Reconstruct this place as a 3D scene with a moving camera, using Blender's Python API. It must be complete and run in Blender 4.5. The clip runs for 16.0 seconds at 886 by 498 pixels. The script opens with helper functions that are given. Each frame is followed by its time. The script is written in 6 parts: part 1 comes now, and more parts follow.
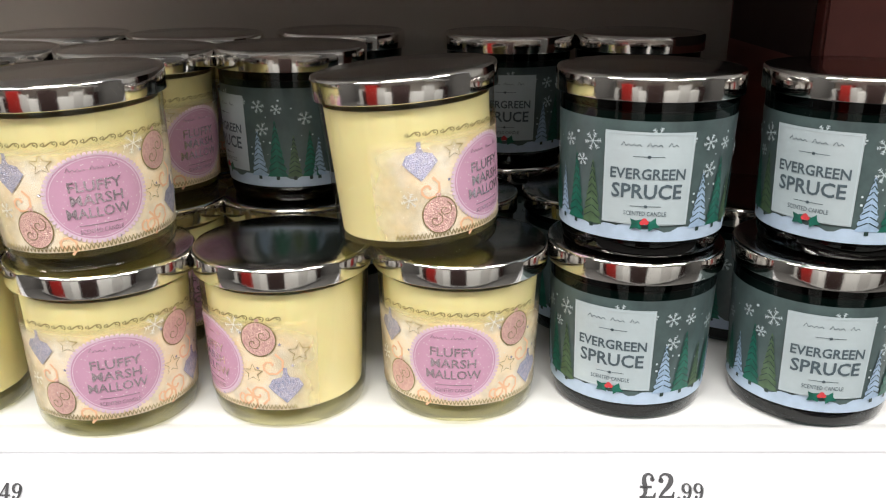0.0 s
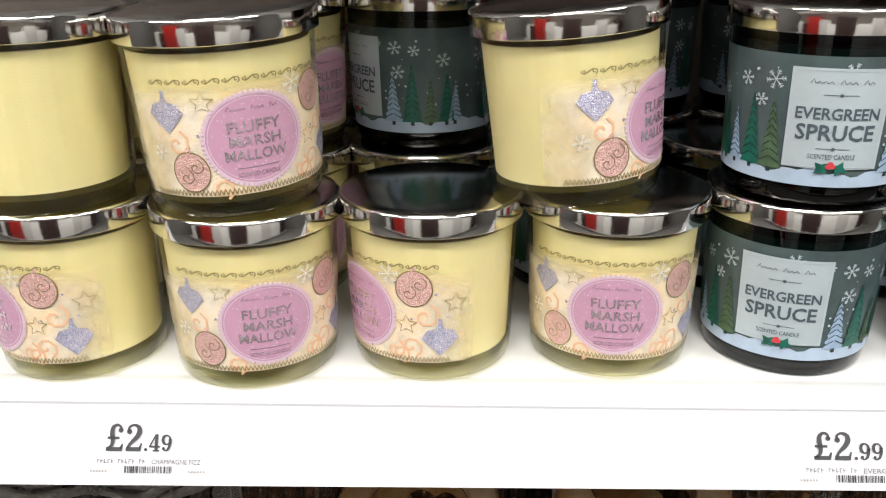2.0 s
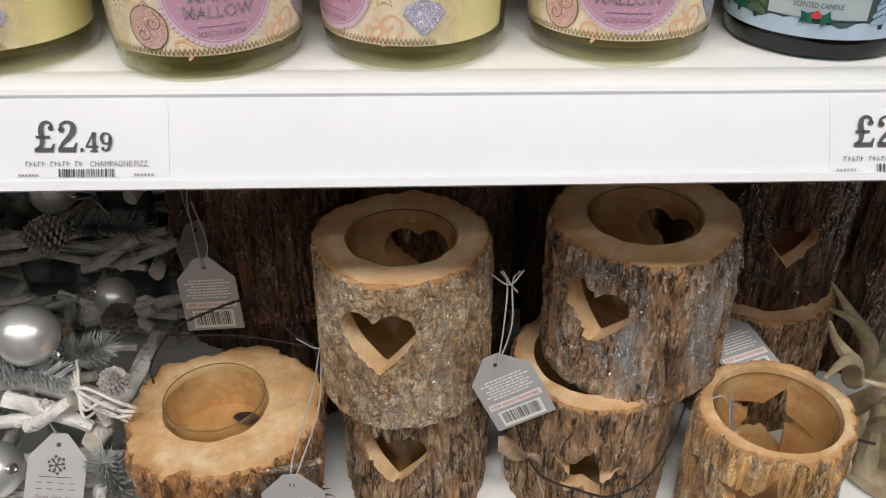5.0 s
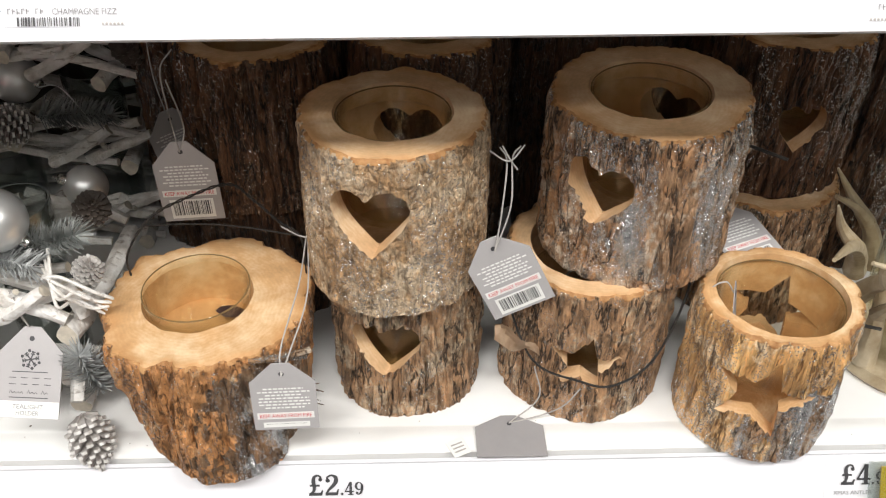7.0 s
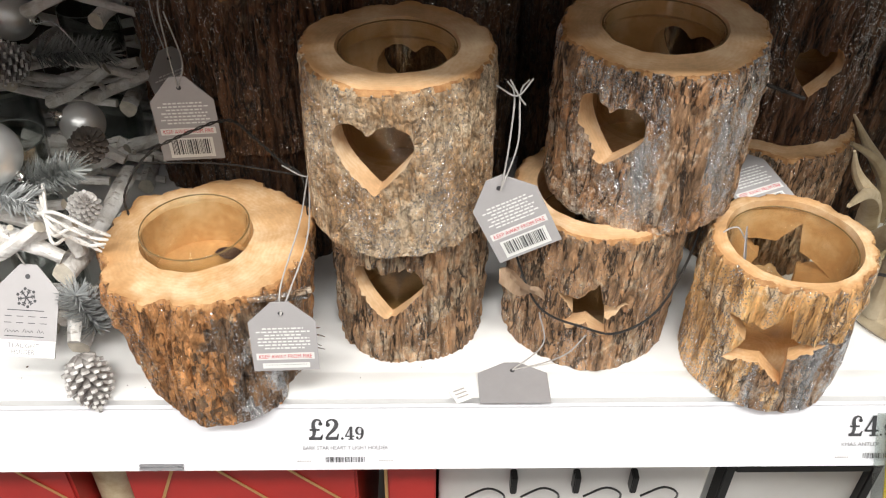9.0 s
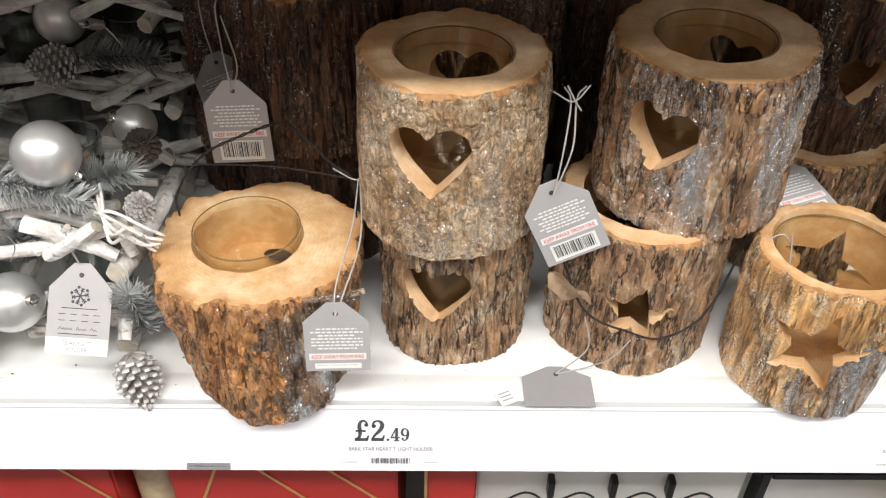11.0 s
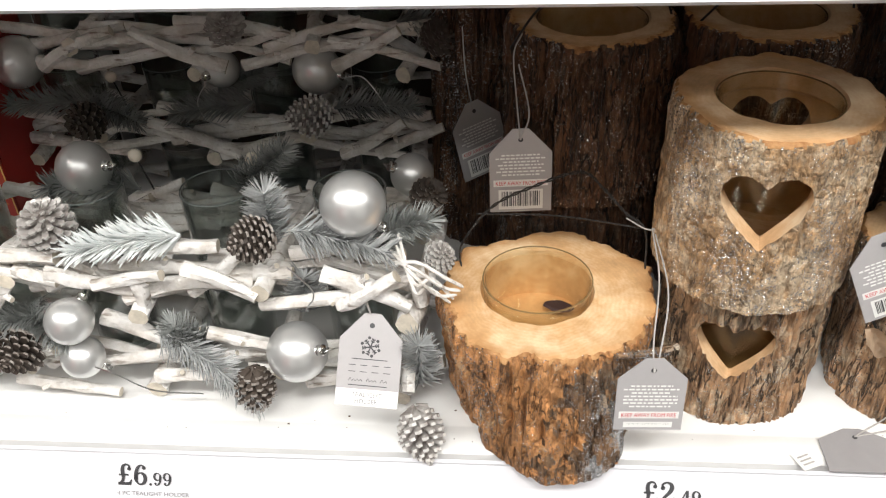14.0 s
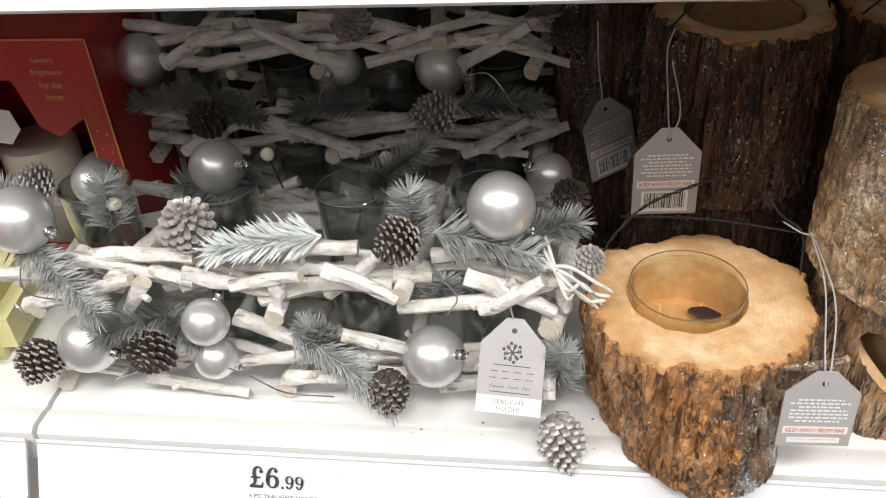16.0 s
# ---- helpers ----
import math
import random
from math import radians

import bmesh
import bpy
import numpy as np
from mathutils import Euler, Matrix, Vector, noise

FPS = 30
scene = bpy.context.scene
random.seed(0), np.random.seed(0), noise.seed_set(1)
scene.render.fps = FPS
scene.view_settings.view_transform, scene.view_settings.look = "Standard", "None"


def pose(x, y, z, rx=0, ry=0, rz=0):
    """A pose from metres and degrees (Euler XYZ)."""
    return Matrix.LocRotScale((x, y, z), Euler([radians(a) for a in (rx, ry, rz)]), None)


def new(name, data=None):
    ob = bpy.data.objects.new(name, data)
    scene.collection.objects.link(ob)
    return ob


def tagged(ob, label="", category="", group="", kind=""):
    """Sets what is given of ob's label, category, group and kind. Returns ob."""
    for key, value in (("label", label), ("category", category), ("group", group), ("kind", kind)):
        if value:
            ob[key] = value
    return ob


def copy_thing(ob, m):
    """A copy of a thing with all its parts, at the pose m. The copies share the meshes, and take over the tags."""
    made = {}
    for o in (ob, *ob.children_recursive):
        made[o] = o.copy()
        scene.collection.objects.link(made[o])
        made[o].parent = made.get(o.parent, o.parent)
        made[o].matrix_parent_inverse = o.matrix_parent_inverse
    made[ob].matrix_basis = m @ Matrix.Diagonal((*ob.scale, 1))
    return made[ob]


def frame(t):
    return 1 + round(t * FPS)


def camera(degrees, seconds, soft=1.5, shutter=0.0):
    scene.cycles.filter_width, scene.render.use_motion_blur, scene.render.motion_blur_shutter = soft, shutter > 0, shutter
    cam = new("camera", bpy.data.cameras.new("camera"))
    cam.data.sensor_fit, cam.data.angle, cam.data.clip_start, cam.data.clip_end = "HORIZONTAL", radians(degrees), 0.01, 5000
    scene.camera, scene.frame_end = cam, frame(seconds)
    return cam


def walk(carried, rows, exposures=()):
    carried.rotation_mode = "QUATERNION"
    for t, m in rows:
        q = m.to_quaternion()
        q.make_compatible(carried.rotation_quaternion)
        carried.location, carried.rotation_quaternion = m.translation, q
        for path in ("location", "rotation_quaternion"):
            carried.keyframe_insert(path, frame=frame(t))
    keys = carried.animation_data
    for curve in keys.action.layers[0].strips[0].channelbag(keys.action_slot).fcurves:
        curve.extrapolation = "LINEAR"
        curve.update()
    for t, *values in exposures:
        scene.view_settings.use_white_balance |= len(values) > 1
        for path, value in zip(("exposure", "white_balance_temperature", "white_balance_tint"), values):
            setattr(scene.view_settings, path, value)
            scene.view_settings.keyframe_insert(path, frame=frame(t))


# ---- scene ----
cam = camera(54.5, 16.0, soft=1.15)
METRES, EYE, TILT, LEAN, TURN = 0.47, 1.45, -19.0, 0.0, 0.0
ROWS = [
    (0.0, 0.0, 0.0, 0.0, 0.0, 0.0, -0.0),
    (0.5, -0.042, 0.0066, 0.0016, 0.23, -0.17, -0.05),
    (1.0, -0.0914, 0.0143, 0.0009, 0.62, -0.47, -0.1),
    (1.5, -0.1209, 0.0237, -0.0013, 1.2, -1.15, -0.21),
    (2.0, -0.1532, 0.0466, -0.021, 1.86, -2.37, -0.2),
    (2.5, -0.1682, 0.0718, -0.0445, 1.51, -4.28, -0.1),
    (3.0, -0.1689, 0.1007, -0.0747, 1.25, -6.52, 0.32),
    (3.5, -0.1698, 0.1214, -0.0946, 0.89, -8.28, 0.45),
    (4.0, -0.1721, 0.1366, -0.1205, 0.62, -9.93, 0.28),
    (4.5, -0.1735, 0.1522, -0.1555, 0.27, -11.93, 0.18),
    (5.0, -0.1713, 0.1678, -0.1885, -0.08, -13.71, 0.37),
    (7.5, -0.1983, 0.2189, -0.2791, -1.84, -19.61, 0.12),
    (8.0, -0.194, 0.2246, -0.2931, -1.66, -20.5, 0.02),
    (10.5, -0.2203, 0.2136, -0.3149, -0.93, -20.38, -0.75),
    (11.0, -0.2568, 0.2101, -0.3117, -0.86, -19.82, -0.9),
    (11.5, -0.3028, 0.2061, -0.3075, 0.3, -19.28, -0.71),
    (12.0, -0.3457, 0.2081, -0.3029, 2.19, -18.88, -0.17),
    (12.5, -0.3991, 0.2148, -0.3003, 3.46, -18.4, 0.14),
    (13.0, -0.4459, 0.2236, -0.3041, 3.72, -17.88, 0.24),
    (13.5, -0.4952, 0.2309, -0.3108, 3.99, -17.35, 0.37),
    (14.0, -0.5387, 0.2378, -0.3152, 4.23, -16.89, 0.42),
    (14.5, -0.5891, 0.2468, -0.3171, 4.04, -16.66, 0.26),
    (15.0, -0.6262, 0.2525, -0.3155, 4.27, -16.77, 0.16),
    (15.5, -0.6508, 0.2586, -0.3155, 6.14, -17.15, 0.55),
    (16.0, -0.6644, 0.2604, -0.3155, 7.4, -17.12, 0.84),
]
EXPOSURES = [(0.0, -0.27), (1.5, -0.22), (2.5, -0.55), (3.5, -0.9), (5.0, -0.92), (7.5, -0.18), (8.0, -0.12), (10.5, -0.17), (12.5, -0.22), (14.5, -0.18), (16.0, -0.33)]
walk(cam, [(t, pose(0, 0, EYE, TILT, LEAN, TURN) @ pose(METRES * x, METRES * y, METRES * z, 90 + pitch, roll, yaw)) for t, x, y, z, yaw, pitch, roll in ROWS], EXPOSURES)

# ---- world and light ----
world = bpy.data.worlds.new("world")
world.use_nodes = True
scene.world = world
world.node_tree.nodes["Background"].inputs[0].default_value = (0.9, 0.93, 1.0, 1)
world.node_tree.nodes["Background"].inputs[1].default_value = 0.005
scene.view_settings.exposure = 0.0


def ceiling_lamp(x, y, w, d, power):
    data = bpy.data.lights.new("ceiling_panel_light", "AREA")
    data.shape, data.size, data.size_y, data.energy, data.color = "RECTANGLE", w, d, power, (1.0, 0.975, 0.935)
    ob = new("ceiling_panel_light", data)
    ob.location = (x, y, 2.93)
    return ob


LAMP = 45.0
for lx in (-2.0, -0.2, 1.6):
    ceiling_lamp(lx, -0.8, 1.2, 0.3, LAMP * 1.3)
ceiling_lamp(-0.2, -1.7, 3.6, 0.3, LAMP * 0.95)
ceiling_lamp(-0.2, -3.6, 3.6, 0.3, LAMP * 0.5)


# ---- helpers for meshes ----
def part(name, bm, mats, parent=None, label="", smooth=True):
    me = bpy.data.meshes.new(name)
    bmesh.ops.recalc_face_normals(bm, faces=bm.faces)
    bm.to_mesh(me)
    bm.free()
    for m in mats if isinstance(mats, (list, tuple)) else [mats]:
        me.materials.append(m)
    if smooth:
        me.shade_smooth()
        me.set_sharp_from_angle(angle=radians(38))
    ob = new(name, me)
    if parent is not None:
        ob.parent = parent
    if label:
        ob["label"] = label
    return ob


def thing(name, label, category, group="", kind="", at=(0, 0, 0), turn=(0, 0, 0)):
    ob = new(name)
    ob.empty_display_size = 0.02
    ob.matrix_basis = pose(*at, *turn)
    return tagged(ob, label, category, group, kind)


def box_bm(x0, x1, y0, y1, z0, z1, bevel=0.0, bm=None):
    own = bm is None
    bm = bm or bmesh.new()
    r = bmesh.ops.create_cube(bm, size=1)
    for v in r["verts"]:
        v.co = Vector(((x0 + x1) / 2 + v.co.x * (x1 - x0), (y0 + y1) / 2 + v.co.y * (y1 - y0), (z0 + z1) / 2 + v.co.z * (z1 - z0)))
    if bevel > 0 and own:
        bmesh.ops.bevel(bm, geom=bm.edges[:], offset=bevel, segments=2, affect="EDGES")
    return bm


def lathe(profile, seg=48, bm=None, closed=False):
    """Turns (r, z) pairs about the z axis."""
    bm = bm or bmesh.new()
    rings = []
    for r, z in profile:
        if r < 1e-6:
            rings.append([bm.verts.new((0, 0, z))])
        else:
            rings.append([bm.verts.new((r * math.cos(2 * math.pi * i / seg), r * math.sin(2 * math.pi * i / seg), z)) for i in range(seg)])
    pairs = list(zip(rings, rings[1:]))
    if closed:
        pairs.append((rings[-1], rings[0]))
    for a, b in pairs:
        for i in range(seg):
            j = (i + 1) % seg
            if len(a) == 1 and len(b) == 1:
                continue
            if len(a) == 1:
                bm.faces.new((a[0], b[i], b[j]))
            elif len(b) == 1:
                bm.faces.new((a[i], a[j], b[0]))
            else:
                bm.faces.new((a[i], a[j], b[j], b[i]))
    return bm


def smooth_path(pts, n=8):
    pts = [Vector(p) for p in pts]
    ext = [2 * pts[0] - pts[1]] + pts + [2 * pts[-1] - pts[-2]]
    out = []
    for i in range(1, len(ext) - 2):
        p0, p1, p2, p3 = ext[i - 1:i + 3]
        for k in range(n):
            t = k / n
            out.append(0.5 * ((2 * p1) + (p2 - p0) * t + (2 * p0 - 5 * p1 + 4 * p2 - p3) * t * t + (3 * p1 - p0 - 3 * p2 + p3) * t ** 3))
    return out + [pts[-1]]


def tube(pts, radius, seg=6, bm=None, lump=0.0, seed=0.0, cap_mat=None, mat=0):
    """A round bar along pts; radius is one number or one for each point."""
    bm = bm or bmesh.new()
    pts = [Vector(p) for p in pts]
    rad = radius if isinstance(radius, (list, tuple)) else [radius] * len(pts)
    d = (pts[1] - pts[0]).normalized()
    side = d.orthogonal().normalized()
    rings = []
    for i, p in enumerate(pts):
        d = (pts[min(i + 1, len(pts) - 1)] - pts[max(i - 1, 0)]).normalized()
        side = (side - d * side.dot(d)).normalized()
        up = d.cross(side)
        ring = []
        for k in range(seg):
            a = 2 * math.pi * k / seg
            v = side * math.cos(a) + up * math.sin(a)
            r = rad[i]
            if lump:
                r *= 1 + lump * noise.noise(p * 60 + v * 1.3 + Vector((seed, 0, 0)))
            ring.append(bm.verts.new(p + v * r))
        rings.append(ring)
    for a, b in zip(rings, rings[1:]):
        for k in range(seg):
            f = bm.faces.new((a[k], a[(k + 1) % seg], b[(k + 1) % seg], b[k]))
            f.material_index = mat
    for ring in (rings[0], rings[-1]):
        f = bm.faces.new(ring)
        f.material_index = mat if cap_mat is None else cap_mat
    return bm


def sheet(polys, bm=None, z=0.0, mat=0):
    """Flat polygons in x, y."""
    bm = bm or bmesh.new()
    for poly in polys:
        f = bm.faces.new([bm.verts.new((p[0], p[1], z)) for p in poly])
        f.material_index = mat
    return bm


def disc(cx, cy, r, n=20, r2=None):
    return [(cx + r * math.cos(2 * math.pi * i / n), cy + (r2 or r) * math.sin(2 * math.pi * i / n)) for i in range(n)]


def rect(x0, y0, x1, y1):
    return [(x0, y0), (x1, y0), (x1, y1), (x0, y1)]


WORDS = {}


def words(body, height=0.0, width=0.0, at=(0, 0), centre=True, bm=None, z=0.0, mat=0, fat=0.0):
    """Lettering as flat faces, scaled to a cap height or a width."""
    key = (body, fat)
    if key not in WORDS:
        cu = bpy.data.curves.new("lettering", "FONT")
        cu.body = body
        cu.offset = fat
        cu.resolution_u = 2
        ob = bpy.data.objects.new("lettering", cu)
        me = ob.to_mesh()
        WORDS[key] = ([tuple(v.co[:2]) for v in me.vertices], [tuple(p.vertices) for p in me.polygons])
        ob.to_mesh_clear()
        bpy.data.objects.remove(ob)
        bpy.data.curves.remove(cu)
    vs, fs = WORDS[key]
    xs, ys = [v[0] for v in vs], [v[1] for v in vs]
    k = height / (max(ys) - min(ys)) if height else width / (max(xs) - min(xs))
    kx = width / (max(xs) - min(xs)) if width else k
    ox = at[0] - (kx * (min(xs) + max(xs)) / 2 if centre else kx * min(xs))
    bm = bm or bmesh.new()
    made = [bm.verts.new((ox + kx * x, at[1] + k * (y - min(ys)), z)) for x, y in vs]
    for f in fs:
        try:
            bm.faces.new([made[i] for i in f]).material_index = mat
        except ValueError:
            pass
    return bm


# ---- materials ----
def material(name, colour=(0.8, 0.8, 0.8), rough=0.5, metal=0.0, vary=0.0, scale=40.0, bump=0.0, bump_scale=200.0, second=None, stretch=(1, 1, 1), spec=0.5, coat=0.0, sub=0.0):
    m = bpy.data.materials.new(name)
    m.use_nodes = True
    nt = m.node_tree
    b = nt.nodes["Principled BSDF"]
    b.inputs["Base Color"].default_value = (*colour, 1)
    b.inputs["Roughness"].default_value = rough
    b.inputs["Metallic"].default_value = metal
    b.inputs["Specular IOR Level"].default_value = spec
    b.inputs["Coat Weight"].default_value = coat
    if sub:
        b.inputs["Subsurface Weight"].default_value = sub
        b.inputs["Subsurface Radius"].default_value = (0.01, 0.007, 0.004)
        b.inputs["Subsurface Scale"].default_value = 0.5
    tc = nt.nodes.new("ShaderNodeTexCoord")
    mp = nt.nodes.new("ShaderNodeMapping")
    mp.inputs["Scale"].default_value = stretch
    nt.links.new(tc.outputs["Object"], mp.inputs["Vector"])
    if vary or second:
        n = nt.nodes.new("ShaderNodeTexNoise")
        n.inputs["Scale"].default_value = scale
        n.inputs["Detail"].default_value = 6
        n.inputs["Roughness"].default_value = 0.65
        nt.links.new(mp.outputs[0], n.inputs["Vector"])
        r = nt.nodes.new("ShaderNodeValToRGB")
        c2 = second or tuple(c * (1 - vary) for c in colour)
        r.color_ramp.elements[0].position, r.color_ramp.elements[1].position = 0.35, 0.65
        r.color_ramp.elements[0].color = (*c2, 1)
        r.color_ramp.elements[1].color = (*colour, 1)
        nt.links.new(n.outputs["Fac"], r.inputs[0])
        nt.links.new(r.outputs[0], b.inputs["Base Color"])
        mr = nt.nodes.new("ShaderNodeMapRange")
        mr.inputs["To Min"].default_value = min(1, rough * 1.15)
        mr.inputs["To Max"].default_value = rough * 0.88
        nt.links.new(n.outputs["Fac"], mr.inputs["Value"])
        nt.links.new(mr.outputs[0], b.inputs["Roughness"])
    if bump:
        n2 = nt.nodes.new("ShaderNodeTexNoise")
        n2.inputs["Scale"].default_value = bump_scale
        n2.inputs["Detail"].default_value = 5
        nt.links.new(mp.outputs[0], n2.inputs["Vector"])
        bp = nt.nodes.new("ShaderNodeBump")
        bp.inputs["Strength"].default_value = bump
        bp.inputs["Distance"].default_value = 0.002
        nt.links.new(n2.outputs["Fac"], bp.inputs["Height"])
        nt.links.new(bp.outputs[0], b.inputs["Normal"])
    return m


def thin_glass(name, tint=(0.95, 0.97, 0.95), gloss=1.0):
    """Glass that lets light straight through and mirrors by its Fresnel gloss."""
    m = bpy.data.materials.new(name)
    m.use_nodes = True
    nt = m.node_tree
    nt.nodes.remove(nt.nodes["Principled BSDF"])
    out = nt.nodes["Material Output"]
    t = nt.nodes.new("ShaderNodeBsdfTransparent")
    t.inputs[0].default_value = (*tint, 1)
    g = nt.nodes.new("ShaderNodeBsdfGlossy")
    g.inputs["Roughness"].default_value = 0.03
    fr = nt.nodes.new("ShaderNodeLayerWeight")
    fr.inputs["Blend"].default_value = 0.5
    pw = nt.nodes.new("ShaderNodeMath")
    pw.operation = "POWER"
    pw.inputs[1].default_value = 4.0
    nt.links.new(fr.outputs["Facing"], pw.inputs[0])
    k = nt.nodes.new("ShaderNodeMath")
    k.operation = "MULTIPLY_ADD"
    k.inputs[1].default_value = 0.75 * gloss
    k.inputs[2].default_value = 0.035 * gloss
    k.use_clamp = True
    mix = nt.nodes.new("ShaderNodeMixShader")
    nt.links.new(pw.outputs[0], k.inputs[0])
    nt.links.new(k.outputs[0], mix.inputs[0])
    nt.links.new(t.outputs[0], mix.inputs[1])
    nt.links.new(g.outputs[0], mix.inputs[2])
    nt.links.new(mix.outputs[0], out.inputs[0])
    return m


def bark_material(name, dark, mid, pale, lichen=0.5, glitter=0.12, stretch=(1, 1, 0.3), furrow=1.0, grain=95):
    """Furrowed bark: dark cracks, brown plates, pale lichen and stuck-on silver glitter."""
    m = bpy.data.materials.new(name)
    m.use_nodes = True
    nt = m.node_tree
    L = nt.links.new
    b = nt.nodes["Principled BSDF"]
    tc = nt.nodes.new("ShaderNodeTexCoord")
    oi = nt.nodes.new("ShaderNodeObjectInfo")
    off = nt.nodes.new("ShaderNodeVectorMath")
    off.operation = "ADD"
    L(tc.outputs["Object"], off.inputs[0])
    sc = nt.nodes.new("ShaderNodeVectorMath")
    sc.operation = "SCALE"
    sc.inputs[0].default_value = (1, 1, 1)
    L(oi.outputs["Random"], sc.inputs["Scale"])
    L(sc.outputs[0], off.inputs[1])
    mp = nt.nodes.new("ShaderNodeMapping")
    mp.inputs["Scale"].default_value = stretch
    L(off.outputs[0], mp.inputs["Vector"])

    def tex(scale, detail, vec, rough=0.6):
        n = nt.nodes.new("ShaderNodeTexNoise")
        n.inputs["Scale"].default_value, n.inputs["Detail"].default_value, n.inputs["Roughness"].default_value = scale, detail, rough
        L(vec, n.inputs["Vector"])
        return n.outputs["Fac"]

    def ramp(fac, stops):
        r = nt.nodes.new("ShaderNodeValToRGB")
        el = r.color_ramp.elements
        while len(el) < len(stops):
            el.new(0.5)
        for e, (p, c) in zip(el, stops):
            e.position, e.color = p, (*c, 1)
        L(fac, r.inputs[0])
        return r.outputs[0]

    def mix(fac, a, c):
        x = nt.nodes.new("ShaderNodeMix")
        x.data_type = "RGBA"
        L(fac, x.inputs["Factor"])
        L(a, x.inputs["A"])
        if isinstance(c, tuple):
            x.inputs["B"].default_value = (*c, 1)
        else:
            L(c, x.inputs["B"])
        return x.outputs["Result"]

    def math_node(op, a, c=None, k=None):
        x = nt.nodes.new("ShaderNodeMath")
        x.operation = op
        L(a, x.inputs[0])
        if c is not None:
            if isinstance(c, (int, float)):
                x.inputs[1].default_value = c
            else:
                L(c, x.inputs[1])
        if k is not None:
            x.inputs[2].default_value = k
        return x.outputs[0]

    plates = tex(grain, 9, mp.outputs[0], 0.72)
    warp = nt.nodes.new("ShaderNodeTexNoise")
    warp.inputs["Scale"].default_value, warp.inputs["Detail"].default_value = 45, 4
    L(mp.outputs[0], warp.inputs["Vector"])
    wv = nt.nodes.new("ShaderNodeVectorMath")
    wv.operation = "MULTIPLY_ADD"
    wv.inputs[1].default_value = (0.05, 0.05, 0.05)
    L(warp.outputs["Color"], wv.inputs[0])
    L(mp.outputs[0], wv.inputs[2])
    cr = nt.nodes.new("ShaderNodeTexVoronoi")
    cr.feature = "DISTANCE_TO_EDGE"
    cr.inputs["Scale"].default_value = 62
    L(wv.outputs[0], cr.inputs["Vector"])
    crack = nt.nodes.new("ShaderNodeMapRange")
    crack.inputs["From Min"].default_value, crack.inputs["From Max"].default_value = 0.0, 0.16
    L(cr.outputs["Distance"], crack.inputs["Value"])
    base = ramp(plates, [(0.25, dark), (0.38, tuple(c * 0.62 for c in mid)), (0.54, mid), (0.70, tuple(min(1, c * 1.55) for c in mid))])
    broad = tex(26, 6, off.outputs[0])
    fine = tex(150, 8, off.outputs[0], 0.75)
    add = nt.nodes.new("ShaderNodeMath")
    add.operation = "ADD"
    L(broad, add.inputs[0])
    L(fine, add.inputs[1])
    mr = nt.nodes.new("ShaderNodeMapRange")
    mr.inputs["From Min"].default_value, mr.inputs["From Max"].default_value = 1.16 - 0.34 * lichen, 1.30 - 0.30 * lichen
    L(add.outputs[0], mr.inputs["Value"])
    col = mix(mr.outputs[0], base, pale)
    gap = nt.nodes.new("ShaderNodeMapRange")
    gap.inputs["From Min"].default_value, gap.inputs["From Max"].default_value = 0.0, 0.55
    gap.inputs["To Min"].default_value, gap.inputs["To Max"].default_value = 0.6, 0.0
    L(crack.outputs[0], gap.inputs["Value"])
    gap_f = math_node("MULTIPLY", gap.outputs[0], furrow)
    col = mix(gap_f, col, dark)
    # long fibres and thin meandering splits up the trunk
    mp2 = nt.nodes.new("ShaderNodeMapping")
    mp2.inputs["Scale"].default_value = (1, 1, 0.16 + 0.3 * stretch[2] ** 2)
    L(off.outputs[0], mp2.inputs["Vector"])
    fibre = tex(230, 5, mp2.outputs[0], 0.7)
    grain_col = ramp(fibre, [(0.32, (0.46, 0.41, 0.37)), (0.48, (1.0, 0.97, 0.94)), (0.66, (1.5, 1.42, 1.32))])
    fm = nt.nodes.new("ShaderNodeMix")
    fm.data_type, fm.blend_type = "RGBA", "MULTIPLY"
    fm.inputs["Factor"].default_value = 0.85
    L(col, fm.inputs["A"])
    L(grain_col, fm.inputs["B"])
    col = fm.outputs["Result"]
    split = math_node("ABSOLUTE", math_node("SUBTRACT", tex(58, 5, mp2.outputs[0], 0.62), 0.5))
    sm = nt.nodes.new("ShaderNodeMapRange")
    sm.inputs["From Min"].default_value, sm.inputs["From Max"].default_value = 0.004, 0.017
    sm.inputs["To Min"].default_value, sm.inputs["To Max"].default_value = 0.92 * min(1.0, furrow + 0.15), 0.0
    L(split, sm.inputs["Value"])
    col = mix(sm.outputs[0], col, dark)
    speck = tex(420, 5, off.outputs[0], 0.8)
    mottle = ramp(speck, [(0.28, (0.42, 0.40, 0.38)), (0.46, (1, 1, 1)), (0.72, (1.0, 1.0, 1.0))])
    mul = nt.nodes.new("ShaderNodeMix")
    mul.data_type, mul.blend_type = "RGBA", "MULTIPLY"
    mul.inputs["Factor"].default_value = 0.9
    L(col, mul.inputs["A"])
    L(mottle, mul.inputs["B"])
    col = mul.outputs["Result"]
    vo = nt.nodes.new("ShaderNodeTexVoronoi")
    vo.inputs["Scale"].default_value = 1350
    L(off.outputs[0], vo.inputs["Vector"])
    sep = nt.nodes.new("ShaderNodeSeparateColor")
    L(vo.outputs["Color"], sep.inputs[0])
    patch = tex(34, 6, mp2.outputs[0], 0.7)
    pm = nt.nodes.new("ShaderNodeMapRange")
    pm.inputs["From Min"].default_value, pm.inputs["From Max"].default_value = 0.44, 0.62
